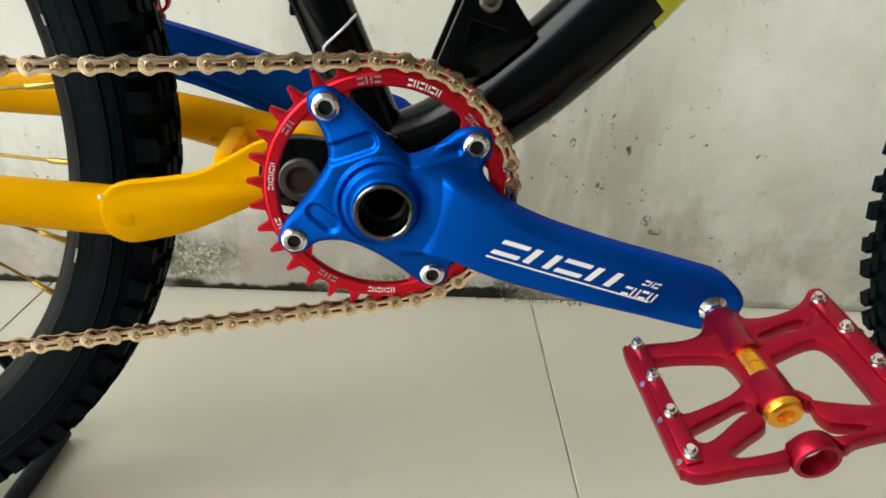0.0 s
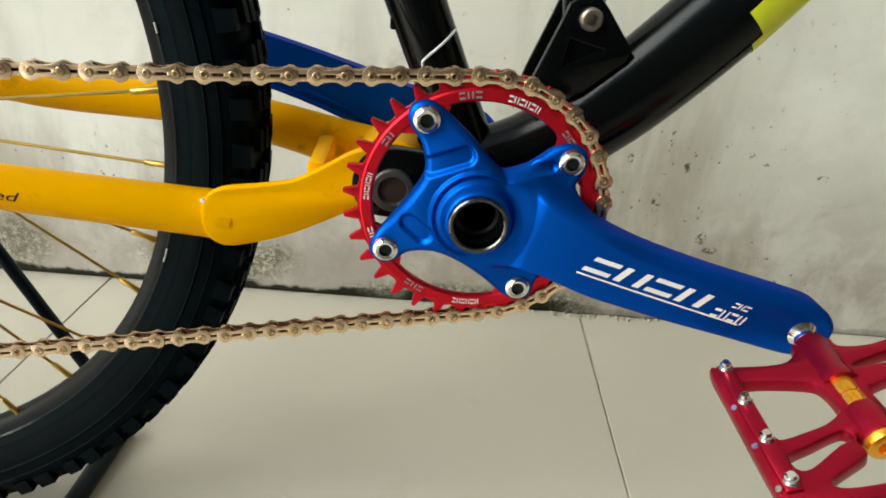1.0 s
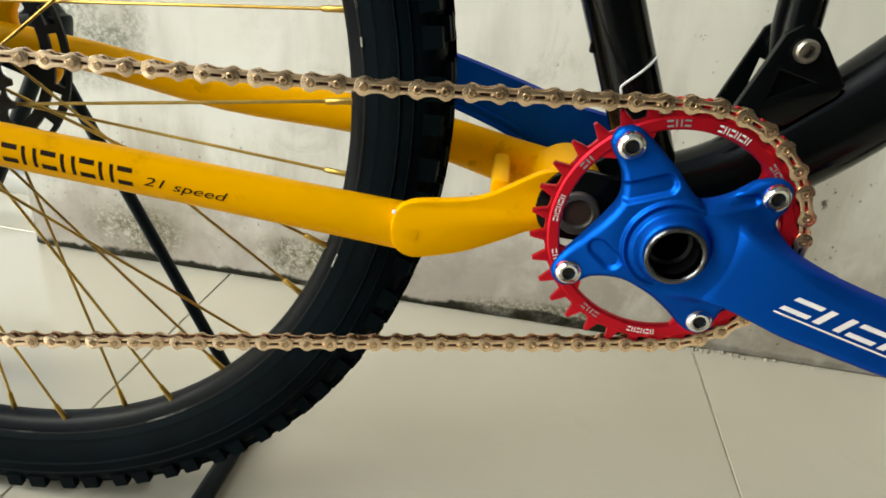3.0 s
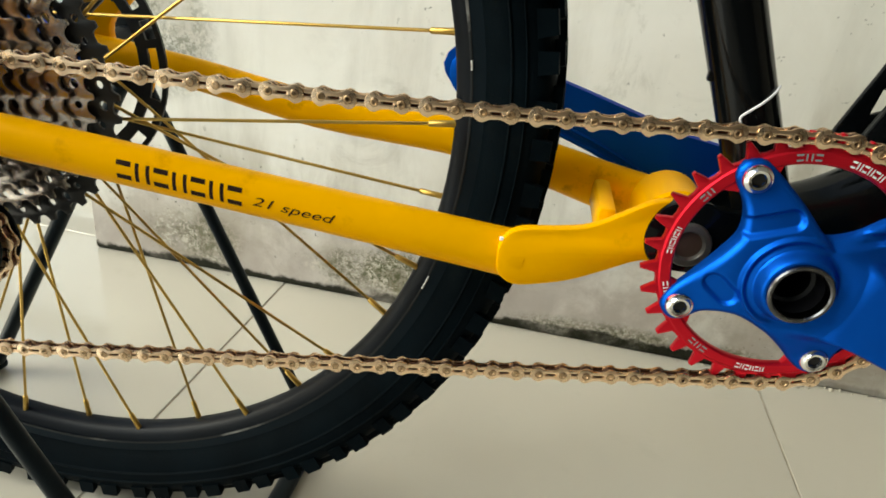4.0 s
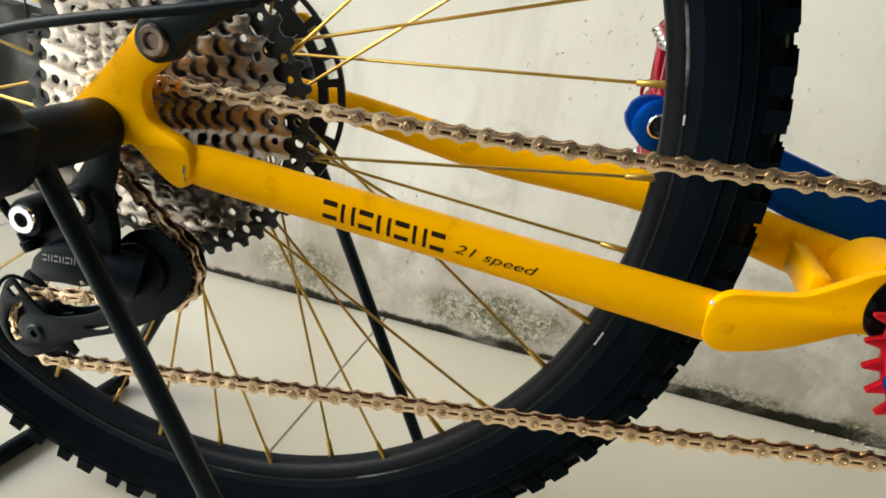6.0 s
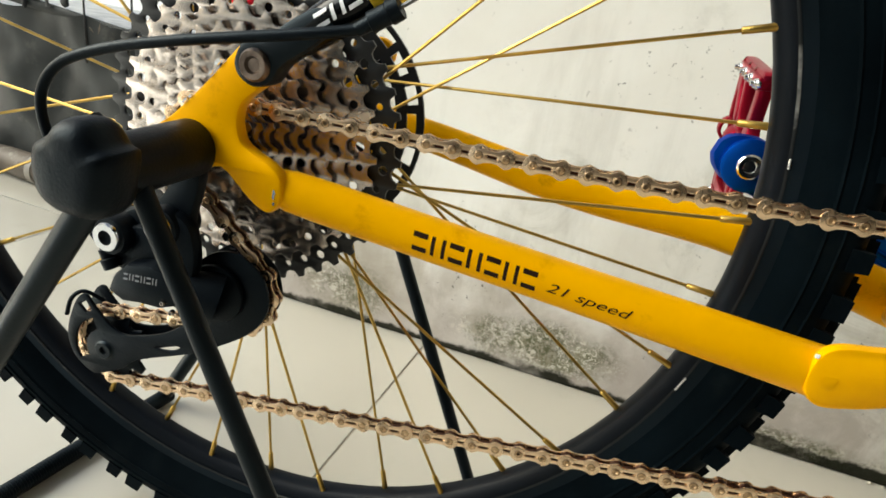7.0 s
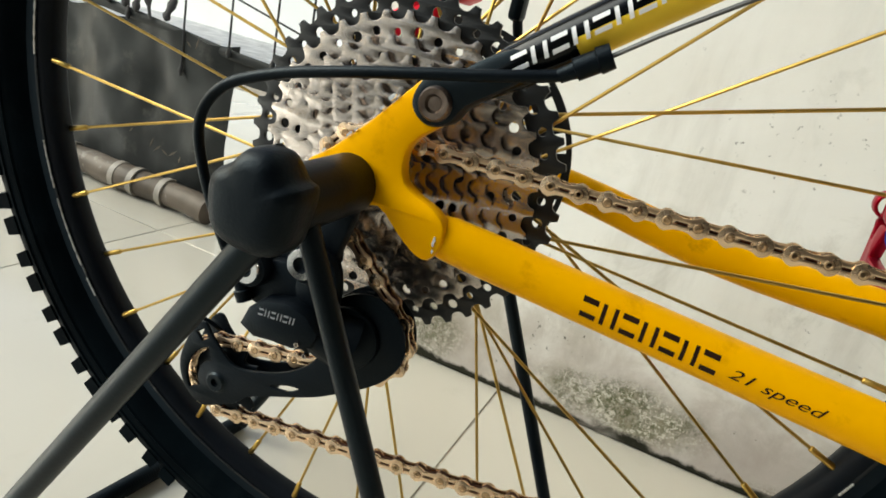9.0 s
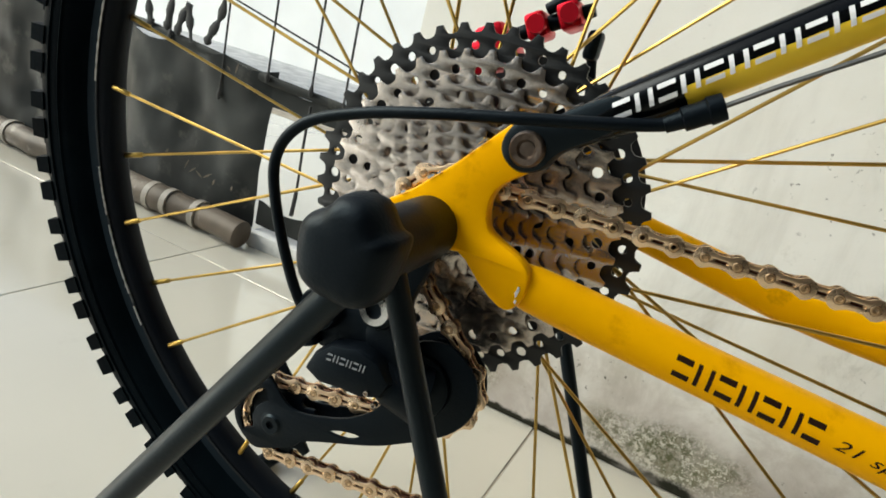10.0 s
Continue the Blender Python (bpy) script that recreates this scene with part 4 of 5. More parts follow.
def forged_star(outline, hole, back):
    """A plate with the star's relief on its face, on a fine triangle net."""
    ring_pts, bore = smooth_loop(outline, 5), circle(0, 0, hole, 48)
    px, pz = np.array([p[0] for p in ring_pts]), np.array([p[1] for p in ring_pts])
    qx, qz = np.roll(px, -1), np.roll(pz, -1)

    def edge(x, z):
        k = np.clip(((x - px) * (qx - px) + (z - pz) * (qz - pz)) / ((qx - px) ** 2 + (qz - pz) ** 2), 0, 1)
        return float(np.min(np.hypot(px + k * (qx - px) - x, pz + k * (qz - pz) - z)))

    def inside(x, z):
        cross = (pz > z) != (qz > z)
        return bool(np.sum(cross & (x < (qx - px) * (z - pz) / np.where(qz == pz, 1e-9, qz - pz) + px)) % 2)

    pts = [Vector(p) for p in ring_pts] + [Vector(p) for p in bore]
    n, m = len(ring_pts), len(bore)
    edges = [(i, (i + 1) % n) for i in range(n)] + [(n + i, n + (i + 1) % m) for i in range(m)]
    step = 0.00062
    for j in range(-110, 92):
        for i in range(-93, 320):
            x, z = (i + 0.5 * (j % 2)) * step, j * step
            wide = 2 if x * ux + z * uz > 0.075 else 1
            if (i % wide or j % wide) and wide > 1:
                continue
            if math.hypot(x, z) > hole + 0.0005 and inside(x, z) and edge(x, z) > 0.0005:
                pts.append(Vector((x, z)))
    got = delaunay_2d_cdt(pts, edges, [], 0, 1e-7)
    verts, faces = [], []
    for p in got[0]:
        x, z = p.x, p.y
        d = edge(x, z)
        drop = 0.0024 * (1 - min(1.0, d / 0.0034)) ** 2
        u, v = x * ux + z * uz, z * ux - x * uz
        if v > 0.002:
            drop += 0.0026 * ease(u, 0.045, 0.080) * (1 - ease(u, 0.172, 0.186)) * (1 - min(1.0, d / 0.0060))
        verts.append((BB[0] + x, -0.0494 - star_height(x, z) + drop, BB[1] + z))
    for f in got[2]:
        cx, cz = sum(got[0][i].x for i in f) / 3, sum(got[0][i].y for i in f) / 3
        if math.hypot(cx, cz) > hole * 0.995 and inside(cx, cz):
            faces.append(tuple(f))
    k = len(verts)
    where = {}
    for i, orig in enumerate(got[3]):
        for o in orig:
            where[o] = i
    for i in range(n):
        x, y, z = verts[where[i]]
        u, v = (x - BB[0]) * ux + (z - BB[1]) * uz, (z - BB[1]) * ux - (x - BB[0]) * uz
        verts.append((x, float(np.interp(u, (0.035, 0.055, 0.08, 0.115, 0.168), (back, -0.0540, -0.0575, -0.0605, -0.0630))) if -0.026 < v < 0.026 else back, z))
    for i in range(n):
        a, b = where[i], where[(i + 1) % n]
        faces.append((a, b, k + (i + 1) % n, k + i))
    me = bpy.data.meshes.new("star")
    me.from_pydata(verts, [], faces)
    bm = bmesh.new()
    bm.from_mesh(me)
    bmesh.ops.recalc_face_normals(bm, faces=bm.faces)
    bm.to_mesh(me)
    bm.free()
    return finish(me, 75)


crank = part("crank_arm", forged_star(spider, 0.0144, -0.0448), BLUE, bike, "blue anodised crank arm with silver printing")


def arm_section(u, up, down_, front_y, back_y, c):
    """One cross-section of the crank arm."""
    out = []
    for v, y in ((up - 0.0020, back_y), (up, front_y + c * 0.75), (up - c * 0.12, front_y + c * 0.40), (up - c * 0.42, front_y + c * 0.10), (up - c * 0.9, front_y), ((up - down_) / 2 - 0.002, front_y), (-down_ + c, front_y), (-down_ + c * 0.3, front_y + c * 0.3), (-down_, front_y + c), (-down_, back_y), (0, back_y)):
        out.append((BB[0] + u * ux - v * uz, y, BB[1] + u * uz + v * ux))
    return out


secs = [(0.0220, 0.0150, 0.0100, -0.0605, -0.0515, 0.0050), (0.0340, 0.0215, 0.0165, -0.0662, -0.0515, 0.0064), (0.0420, 0.0228, 0.0192, -0.0688, -0.0520, 0.0064), (0.055, 0.0196, 0.0188, -0.0716, -0.0540, 0.0056),
        (0.080, 0.0160, 0.0184, -0.0735, -0.0575, 0.0044), (0.115, 0.0152, 0.0176, -0.0755, -0.0605, 0.0040), (0.145, 0.0157, 0.0162, -0.0770, -0.0620, 0.0038), (0.168, 0.0160, 0.0157, -0.0778, -0.0630, 0.0038), (0.180, 0.0148, 0.0145, -0.0778, -0.0632, 0.0036), (0.1890, 0.0100, 0.0105, -0.0774, -0.0635, 0.0030), (0.1930, 0.0045, 0.0045, -0.0762, -0.0640, 0.0015)]
dense = []
for i in range(len(secs) - 1):
    for j in range(4):
        t = j / 4
        p = [secs[max(0, min(len(secs) - 1, i + o))] for o in (-1, 0, 1, 2)]
        dense.append([0.5 * (2 * b + (c - a) * t + (2 * a - 5 * b + 4 * c - d) * t * t + (3 * b - a - 3 * c + d) * t ** 3) for a, b, c, d in zip(*p)])
dense.append(list(secs[-1]))
part("spindle_ring", lathe([(0.0145, -0.0640), (0.0145, -0.0688), (0.0138, -0.0695), (0.0128, -0.0695), (0.0121, -0.0688), (0.0117, -0.0600), (0.0117, -0.040)], 48, (BB[0], 0, BB[1]), False, (False, False)), mat("black_chrome", (0.10, 0.10, 0.105), 0.2, 1.0, 0.2, 60), crank, "dark steel ring round the hollow spindle")
part("spindle_bore", lathe([(0.0117, -0.064), (0.0112, -0.054), (0.0095, -0.053), (0.0095, -0.030), (0.0, -0.030)], 40, (BB[0], 0, BB[1]), False, (False, False)), HOLE, crank, "dark hollow spindle")
for bx, bz in BOLTS:
    bolt = part("chainring_bolt", lathe([(0.0, -0.0485), (0.0030, -0.0485), (0.0034, -0.0530), (0.0046, -0.0532), (0.0050, -0.0526), (0.0064, -0.0518), (0.0068, -0.0508), (0.0068, -0.0475), (0.0, -0.0475)], 28, (bx, 0, bz), caps=(False, False)), CHROME, crank, "chrome chainring bolt")
    part("hex_socket", lathe([(0.0, -0.0512), (0.0033, -0.0512), (0.0033, -0.0490), (0.0, -0.0490)], 6, (bx, 0, bz), caps=(False, False)), HOLE, crank, "dark hex socket")


def on_arm(me, u0, v0):
    """Lays flat marks on the crank arm's face."""
    for v in me.vertices:
        u, w = u0 + v.co.x, v0 + v.co.z
        f = np.interp(u, [s[0] for s in secs], [s[3] for s in secs]) - 0.0004
        v.co = Vector((BB[0] + u * ux - w * uz, f, BB[1] + u * uz + w * ux))
    return me


blocks(on_arm(bars(4, 0.0660, 0.0088, 0.16, 0.55), 0.0550, -0.0044), WHITE, crank)
line_grid = [[(0.0535 + 0.0044 * i, -0.0070), (0.0537 + 0.0044 * i, -0.0061)] for i in range(21)]
me = bpy.data.meshes.new("underline")
me.from_pydata([(u - 0.0535, 0, v + 0.0070) for pair in line_grid for u, v in pair], [], [(2 * i, 2 * i + 2, 2 * i + 3, 2 * i + 1) for i in range(20)])
part("underline", on_arm(me, 0.0535, -0.0070), WHITE, crank)
blocks(on_arm(bars(4, 0.0185, 0.0052, 0.2, 0.3), 0.1255, -0.0062), WHITE, crank)
blocks(on_arm(bars(3, 0.0095, 0.0032, 0.2, 0.5), 0.1335, 0.0016), WHITE, crank)

# -- left crank --
left = []
far_root = [[0.002, 0.0240, 0.0240, -0.0590, -0.050, 0.0050], [0.016, 0.0262, 0.0230, -0.0620, -0.050, 0.0050], [0.026, 0.0262, 0.0215, -0.0650, -0.0510, 0.0050]]
for s in far_root + dense[8:]:
    left.append([(2 * BB[0] - x, -y, 2 * BB[1] - z) for x, y, z in arm_section(*s)])
LIFT = Matrix.Translation((-0.0036, 0, 0.0074)) @ Matrix.Translation((BB[0], 0, BB[1])) @ Matrix.Rotation(radians(1.6), 4, "Y") @ Matrix.Translation((-BB[0], 0, -BB[1]))
crank_l = part("crank_arm", moved(finish(grid_mesh(left), 28), LIFT), BLUE, bike, "blue anodised far-side crank arm with a grooved edge")
part("crank_boss", lathe([(0.0, 0.046), (0.022, 0.046), (0.024, 0.050), (0.024, 0.070), (0.0, 0.072)], 32, (BB[0], 0, BB[1]), caps=(False, False)), BLUE, crank_l)
for inset, thick in ((0.0030, 0.0016), (0.0085, 0.0013)):
    ridge = []
    for u in (0.034, 0.05, 0.07, 0.09, 0.115, 0.14, 0.158):
        v = float(np.interp(u, [q[0] for q in secs], [q[1] for q in secs])) - inset
        depth = -float(np.interp(u, [q[0] for q in secs], [q[4] for q in secs]))
        ridge.append((2 * BB[0] - (BB[0] + u * ux - v * uz), depth - 0.0004, 2 * BB[1] - (BB[1] + u * uz + v * ux)))
    part("groove_ridge", moved(tube(spline(ridge, 4), thick, 8), LIFT), BLUE, crank_l)
end = (2 * BB[0] - (BB[0] + 0.1725 * ux), 2 * BB[1] - (BB[1] + 0.1725 * uz))
end = LIFT @ Vector((end[0], 0, end[1]))
end = (end.x, end.z)
part("crank_eye", lathe([(0.0, 0.0585), (0.0125, 0.0585), (0.0158, 0.0600), (0.0158, 0.0760), (0.0, 0.0770)], 32, (end[0], 0, end[1]), caps=(False, False)), BLUE, crank_l)
part("axle_end", lathe([(0.0, 0.0578), (0.0032, 0.0578), (0.0040, 0.0566), (0.0064, 0.0562), (0.0074, 0.0572), (0.0074, 0.0610), (0.0, 0.0610)], 24, (end[0], 0, end[1]), caps=(False, False)), CHROME, crank_l, "chrome pedal axle end")


# -- pedals: u across, v outward along the axle, w up --
def make_pedal(m, label):
    def put(me):
        me.transform(m)
        return me

    out = [(-0.0515, 0.0160), (-0.0460, 0.0162), (-0.0390, 0.0174), (-0.0252, 0.0206), (-0.0160, 0.0204), (-0.0100, 0.0150), (-0.0080, 0.0100), (0.0080, 0.0100), (0.0100, 0.0165), (0.0215, 0.0196), (0.0330, 0.0178), (0.0400, 0.0135), (0.0450, 0.0088), (0.0496, 0.0088), (0.0514, 0.0150),
           (0.0510, 0.0600), (0.0505, 0.0880), (0.0480, 0.0935), (0.0420, 0.0956), (0.0278, 0.0952), (0.0167, 0.0955), (0.0110, 0.0972), (0.0075, 0.0920), (-0.0075, 0.0920), (-0.0110, 0.0980), (-0.0277, 0.0964), (-0.0440, 0.0955), (-0.0500, 0.0915), (-0.0518, 0.0860), (-0.0518, 0.0400)]
    loops = [smooth_loop(out, 3)]
    for pts in (((-0.0400, 0.0300), (-0.0385, 0.0288), (-0.0308, 0.0301), (-0.0148, 0.0354), (-0.0098, 0.0400), (-0.0085, 0.0520), (-0.0105, 0.0560), (-0.0183, 0.0604), (-0.0282, 0.0626), (-0.0366, 0.0640), (-0.0397, 0.0628), (-0.0402, 0.0560), (-0.0402, 0.0400)),
                ((-0.0396, 0.0749), (-0.0379, 0.0721), (-0.0271, 0.0689), (-0.0154, 0.0654), (-0.0120, 0.0668), (-0.0125, 0.0708), (-0.0183, 0.0720), (-0.0332, 0.0802), (-0.0388, 0.0796)),
                ((0.0085, 0.0455), (0.0120, 0.0440), (0.0255, 0.0408), (0.0320, 0.0422), (0.0343, 0.0500), (0.0346, 0.0616), (0.0340, 0.0800), (0.0320, 0.0816), (0.0250, 0.0792), (0.0120, 0.0724), (0.0090, 0.0685), (0.0086, 0.0560)),
                ((0.0099, 0.0300), (0.0249, 0.0264), (0.0320, 0.0268), (0.0335, 0.0292), (0.0318, 0.0318), (0.0220, 0.0324), (0.0115, 0.0322)),
                ((-0.0292, 0.0878), (-0.0200, 0.0832), (-0.0125, 0.0800), (-0.0098, 0.0770), (-0.0092, 0.0690), (0.0092, 0.0690), (0.0098, 0.0790), (0.0125, 0.0856), (0.0200, 0.0888), (0.0236, 0.0908), (0.0190, 0.0922), (0.0098, 0.0915), (0.0070, 0.0888), (-0.0070, 0.0888), (-0.0090, 0.0918), (-0.0184, 0.0922), (-0.0273, 0.0911))):
        loops.append(smooth_loop(pts, 3))
    plate = flat(loops, -0.0040, 0.0040, 0.0014)
    plate.transform(Matrix(((1, 0, 0, 0), (0, 0, 1, 0), (0, -1, 0, 0), (0, 0, 0, 1))))
    # plate: x across, y = v outward, z = up
    pedal = part("pedal", put(plate), PEDAL_RED, bike, label)

    def along(profile, seg=24):
        me = lathe(profile, seg, caps=(False, False))
        return put(me)

    part("inner_boss", along([(0.0, 0.0085), (0.0074, 0.0085), (0.0080, 0.0095), (0.0080, 0.0330), (0.0086, 0.0340), (0.0086, 0.0385), (0.0, 0.0385)]), PEDAL_RED, pedal)
    part("outer_boss", along([(0.0, 0.0545), (0.0080, 0.0545), (0.0087, 0.0555), (0.0090, 0.0706), (0.0084, 0.0713), (0.0, 0.0713)]), PEDAL_RED, pedal)
    part("axle_sleeve", along([(0.0, 0.037), (0.0060, 0.037), (0.0062, 0.040), (0.0062, 0.0465), (0.0057, 0.0468), (0.0057, 0.0474), (0.0062, 0.0477), (0.0062, 0.056), (0.0, 0.056)]), AXLE_GOLD, pedal, "orange-gold axle sleeve")
    part("end_cap", along([(0.0, 0.0722), (0.0032, 0.0722), (0.0038, 0.0750), (0.0056, 0.0752), (0.0076, 0.0745), (0.0083, 0.0729), (0.0083, 0.0700), (0.0, 0.0700)]), AXLE_GOLD, pedal, "orange-gold end cap with hex socket")
    part("axle", along([(0.0, -0.0030), (0.0082, -0.0030), (0.0090, -0.0010), (0.0086, 0.0012), (0.0064, 0.0030), (0.0052, 0.0045), (0.0050, 0.0100), (0.0, 0.0100)]), CHROME, pedal, "chrome axle flange")
    part("tool_ring", along([(0.0074, 0.0908), (0.0092, 0.0908), (0.0097, 0.0916), (0.0097, 0.0984), (0.0092, 0.0992), (0.0074, 0.0992), (0.0072, 0.0950), (0.0074, 0.0908)]), PEDAL_RED, pedal)
    for s in (-1, 1):
        part("side_rail", put(moved(box((0.0078, 0.0745, 0.0116), (0, 0, 0), 0.0014), Matrix.Translation((s * 0.0448, 0.0533, 0)))), PEDAL_RED, pedal)
        for v in (0.0189, 0.0411, 0.0637, 0.0859):
            for w in (1, -1):
                pin = tube([(s * 0.0444, v, w * 0.0040), (s * 0.0444, v, w * 0.0060), (s * 0.0444, v, w * 0.0064), (s * 0.0444, v, w * 0.0078), (s * 0.0444, v, w * 0.0080), (s * 0.0444, v, w * 0.0098)], [0.0034, 0.0034, 0.0030, 0.0028, 0.0020, 0.0017], 10)
                part("grip_pin", put(pin), CHROME, pedal)
            if v > 0.02:
                part("grub_screw", put(tube([(s * 0.0496, v + 0.0017, -0.0034), (s * 0.0502, v + 0.0017, -0.0044)], 0.0015, 10)), STEEL, pedal)
    return pedal


p_end = (BB[0] + 0.1725 * ux, BB[1] + 0.1725 * uz)
make_pedal(pose(p_end[0] + 0.0035, -0.0756, p_end[1] - 0.0025, 5.26, -3.09, 0.06) @ pose(0, 0, 0, 0, -16, 0) @ pose(0, 0, 0, 180, 0, 0), "red anodised platform pedal with chrome pins and a gold axle")
make_pedal(pose(-0.1679, 0.0694, 0.3564, 5.1, 0, 1.3) @ pose(0, 0, 0, 0, 85.8, 0), "red anodised far-side platform pedal hanging on edge")

# -- rear derailleur --
GUIDE, TENS = (-0.4255, 0.2528), (-0.5060, 0.1938)
der = part("rear_derailleur", flat([[(-0.4815, 0.2505), (-0.4780, 0.2600), (-0.4700, 0.2680), (-0.4570, 0.2715), (-0.4450, 0.2690), (-0.4370, 0.2610), (-0.4400, 0.2520), (-0.4500, 0.2480), (-0.4620, 0.2475), (-0.4720, 0.2460)]], -0.0940, -0.0680, 0.004), PLASTIC, bike, "black rear derailleur with a long cage")
blocks(moved(bars(6, 0.0205, 0.0038, 0.25, 0.2), Matrix.Translation((-0.4700, -0.0944, 0.2604)) @ Matrix.Rotation(radians(-5), 4, "Y")), GREY, der)
for (bx, bz), by in (((-0.4824, 0.2792), -0.0910), ((-0.4548, 0.2902), -0.0880)):
    part("knuckle", lathe([(0.0, -0.066), (0.0098, -0.066), (0.0105, -0.068), (0.0105, by + 0.003), (0.0095, by + 0.001), (0.0, by + 0.001)], 28, (bx, 0, bz), caps=(False, False)), PLASTIC, der)
    part("pivot_screw", lathe([(0.0, by + 0.003), (0.0036, by + 0.003), (0.0040, by - 0.0015), (0.0072, by - 0.0015), (0.0078, by - 0.0005), (0.0078, by + 0.002), (0.0, by + 0.002)], 24, (bx, 0, bz), caps=(False, False)), CHROME, der, "bright screw ring")
part("linkage", flat([smooth_loop([(-0.4885, 0.2705), (-0.4840, 0.2800), (-0.4700, 0.2860), (-0.4500, 0.2860), (-0.4420, 0.2740), (-0.4480, 0.2600), (-0.4640, 0.2600), (-0.4800, 0.2590), (-0.4870, 0.2630)], 3)], -0.0840, -0.0720, 0.002), PLASTIC, der)
part("hanger", flat([smooth_loop([(-0.4880, 0.2770), (-0.4820, 0.2900), (-0.4640, 0.2990), (-0.4480, 0.3220), (-0.4380, 0.3200), (-0.4430, 0.2950), (-0.4460, 0.2790), (-0.4650, 0.2720), (-0.4810, 0.2690)], 4)], -0.0790, -0.0705, 0.002), PLASTIC, der)
part("link_arm", tube([(-0.4560, -0.082, 0.262), (-0.440, -0.080, 0.256), (-0.428, -0.074, 0.2523)], [0.009, 0.012, 0.015], 16), PLASTIC, der)
cage_out = smooth_loop([(-0.5305, 0.2073), (-0.5245, 0.2225), (-0.5180, 0.2270), (-0.5114, 0.2200), (-0.4963, 0.2085), (-0.4770, 0.2125), (-0.4600, 0.2210), (-0.4470, 0.2360), (-0.4480, 0.2600), (-0.4380, 0.2740), (-0.4230, 0.2790), (-0.4110, 0.2735), (-0.4040, 0.2650), (-0.4020, 0.2500),
                        (-0.4120, 0.2335), (-0.4363, 0.2160), (-0.4513, 0.2078), (-0.4830, 0.1940), (-0.4920, 0.1860), (-0.5068, 0.1775), (-0.5160, 0.1752), (-0.5274, 0.1830), (-0.5320, 0.1950)], 4)
part("cage_plate", flat([cage_out, slot(0.0128, 0.0205, radians(112), radians(212), TENS, 8), [(-0.5225, 0.2195), (-0.5180, 0.2228), (-0.5145, 0.2180), (-0.5185, 0.2150)], smooth_loop([(-0.4720, 0.2060), (-0.4640, 0.2100), (-0.4550, 0.2115), (-0.4610, 0.2072)], 3)],
                         CAGE_Y - 0.0062, CAGE_Y - 0.0082, 0.0006), PLASTIC, der, "black outer cage plate")
part("cage_plate", flat([cage_out], CAGE_Y + 0.0060, CAGE_Y + 0.0078, 0.0005), PLASTIC, der)
part("cage_hook", tube(spline([(-0.5330, CAGE_Y - 0.0072, 0.2090), (-0.5320, CAGE_Y - 0.004, 0.2190), (-0.5260, CAGE_Y, 0.2235), (-0.5150, CAGE_Y + 0.005, 0.2170)], 4), 0.0013, 8), PLASTIC, der)
for c in (GUIDE, TENS):
    p_loops = [cog_loop(11, c, 0.0020, 0.0042), circle(*c, 0.0035, 14)]
    pulley = part("jockey_wheel", flat(p_loops, CAGE_Y - 0.0012, CAGE_Y + 0.0012, 0.0003), PLASTIC, der, "black jockey wheel")
    part("pulley_bolt", lathe([(0.0, CAGE_Y - 0.0078), (0.0022, CAGE_Y - 0.0078), (0.0025, CAGE_Y - 0.0098), (0.0050, CAGE_Y - 0.0098), (0.0060, CAGE_Y - 0.0085), (0.0072, CAGE_Y - 0.0082), (0.0072, CAGE_Y + 0.006), (0.0, CAGE_Y + 0.006)], 20, (c[0], 0, c[1]), caps=(False, False)), MATT, der)
part("guide_cover", flat([circle(GUIDE[0] - 0.006, GUIDE[1] + 0.001, 0.0165, 28)], CAGE_Y - 0.0120, CAGE_Y - 0.0078, 0.0015), PLASTIC, der)

for x, z in ((-0.4465, 0.2535), (-0.4415, 0.2495)):
    part("limit_screw", lathe([(0.0, -0.0945), (0.0006, -0.0945), (0.0008, -0.0956), (0.0012, -0.0956), (0.0014, -0.0950), (0.0014, -0.0930), (0.0, -0.0930)], 12, (x, 0, z), caps=(False, False)), STEEL, der, "small limit screw")
part("barrel_adjuster", tube([(-0.4880, -0.0865, 0.2700), (-0.4860, -0.0862, 0.2655), (-0.4858, -0.0862, 0.2650), (-0.4835, -0.0860, 0.2600)], [0.0034, 0.0036, 0.0046, 0.0044], 16), PLASTIC, der)
part("mount_lever", flat([smooth_loop([(-0.4560, 0.2960), (-0.4480, 0.2985), (-0.4395, 0.2930), (-0.4360, 0.2800), (-0.4370, 0.2660), (-0.4430, 0.2600), (-0.4520, 0.2640), (-0.4590, 0.2760)], 3)], -0.0850, -0.0760, 0.0025), PLASTIC, der)
coil = [(-0.4520 + 0.0080 * math.cos(i * 0.6), -0.0700 - 0.0009 * i * 0.2, 0.2700 + 0.0080 * math.sin(i * 0.6)) for i in range(44)]
part("return_spring", tube(coil, 0.0009, 6), mat("dark_spring", (0.05, 0.05, 0.05), 0.4, 0.8), der, "dark coil spring")

# -- chain --
stops = [(RING, 0.0648, 1, RING_Y), (AX, 0.0222, 1, COG_Y), (GUIDE, 0.0225, -1, CAGE_Y), (TENS, 0.0225, 1, CAGE_Y)]
path = []


def tangent(a, b):
    (c1, r1, s1, _), (c2, r2, s2, _) = a, b
    dx, dz = c2[0] - c1[0], c2[1] - c1[1]
    phi = math.atan2(dz, dx) - math.asin((s2 * r2 - s1 * r1) / math.hypot(dx, dz))
    nx, nz = -math.sin(phi), math.cos(phi)
    return (c1[0] - s1 * r1 * nx, c1[1] - s1 * r1 * nz), (c2[0] - s2 * r2 * nx, c2[1] - s2 * r2 * nz)


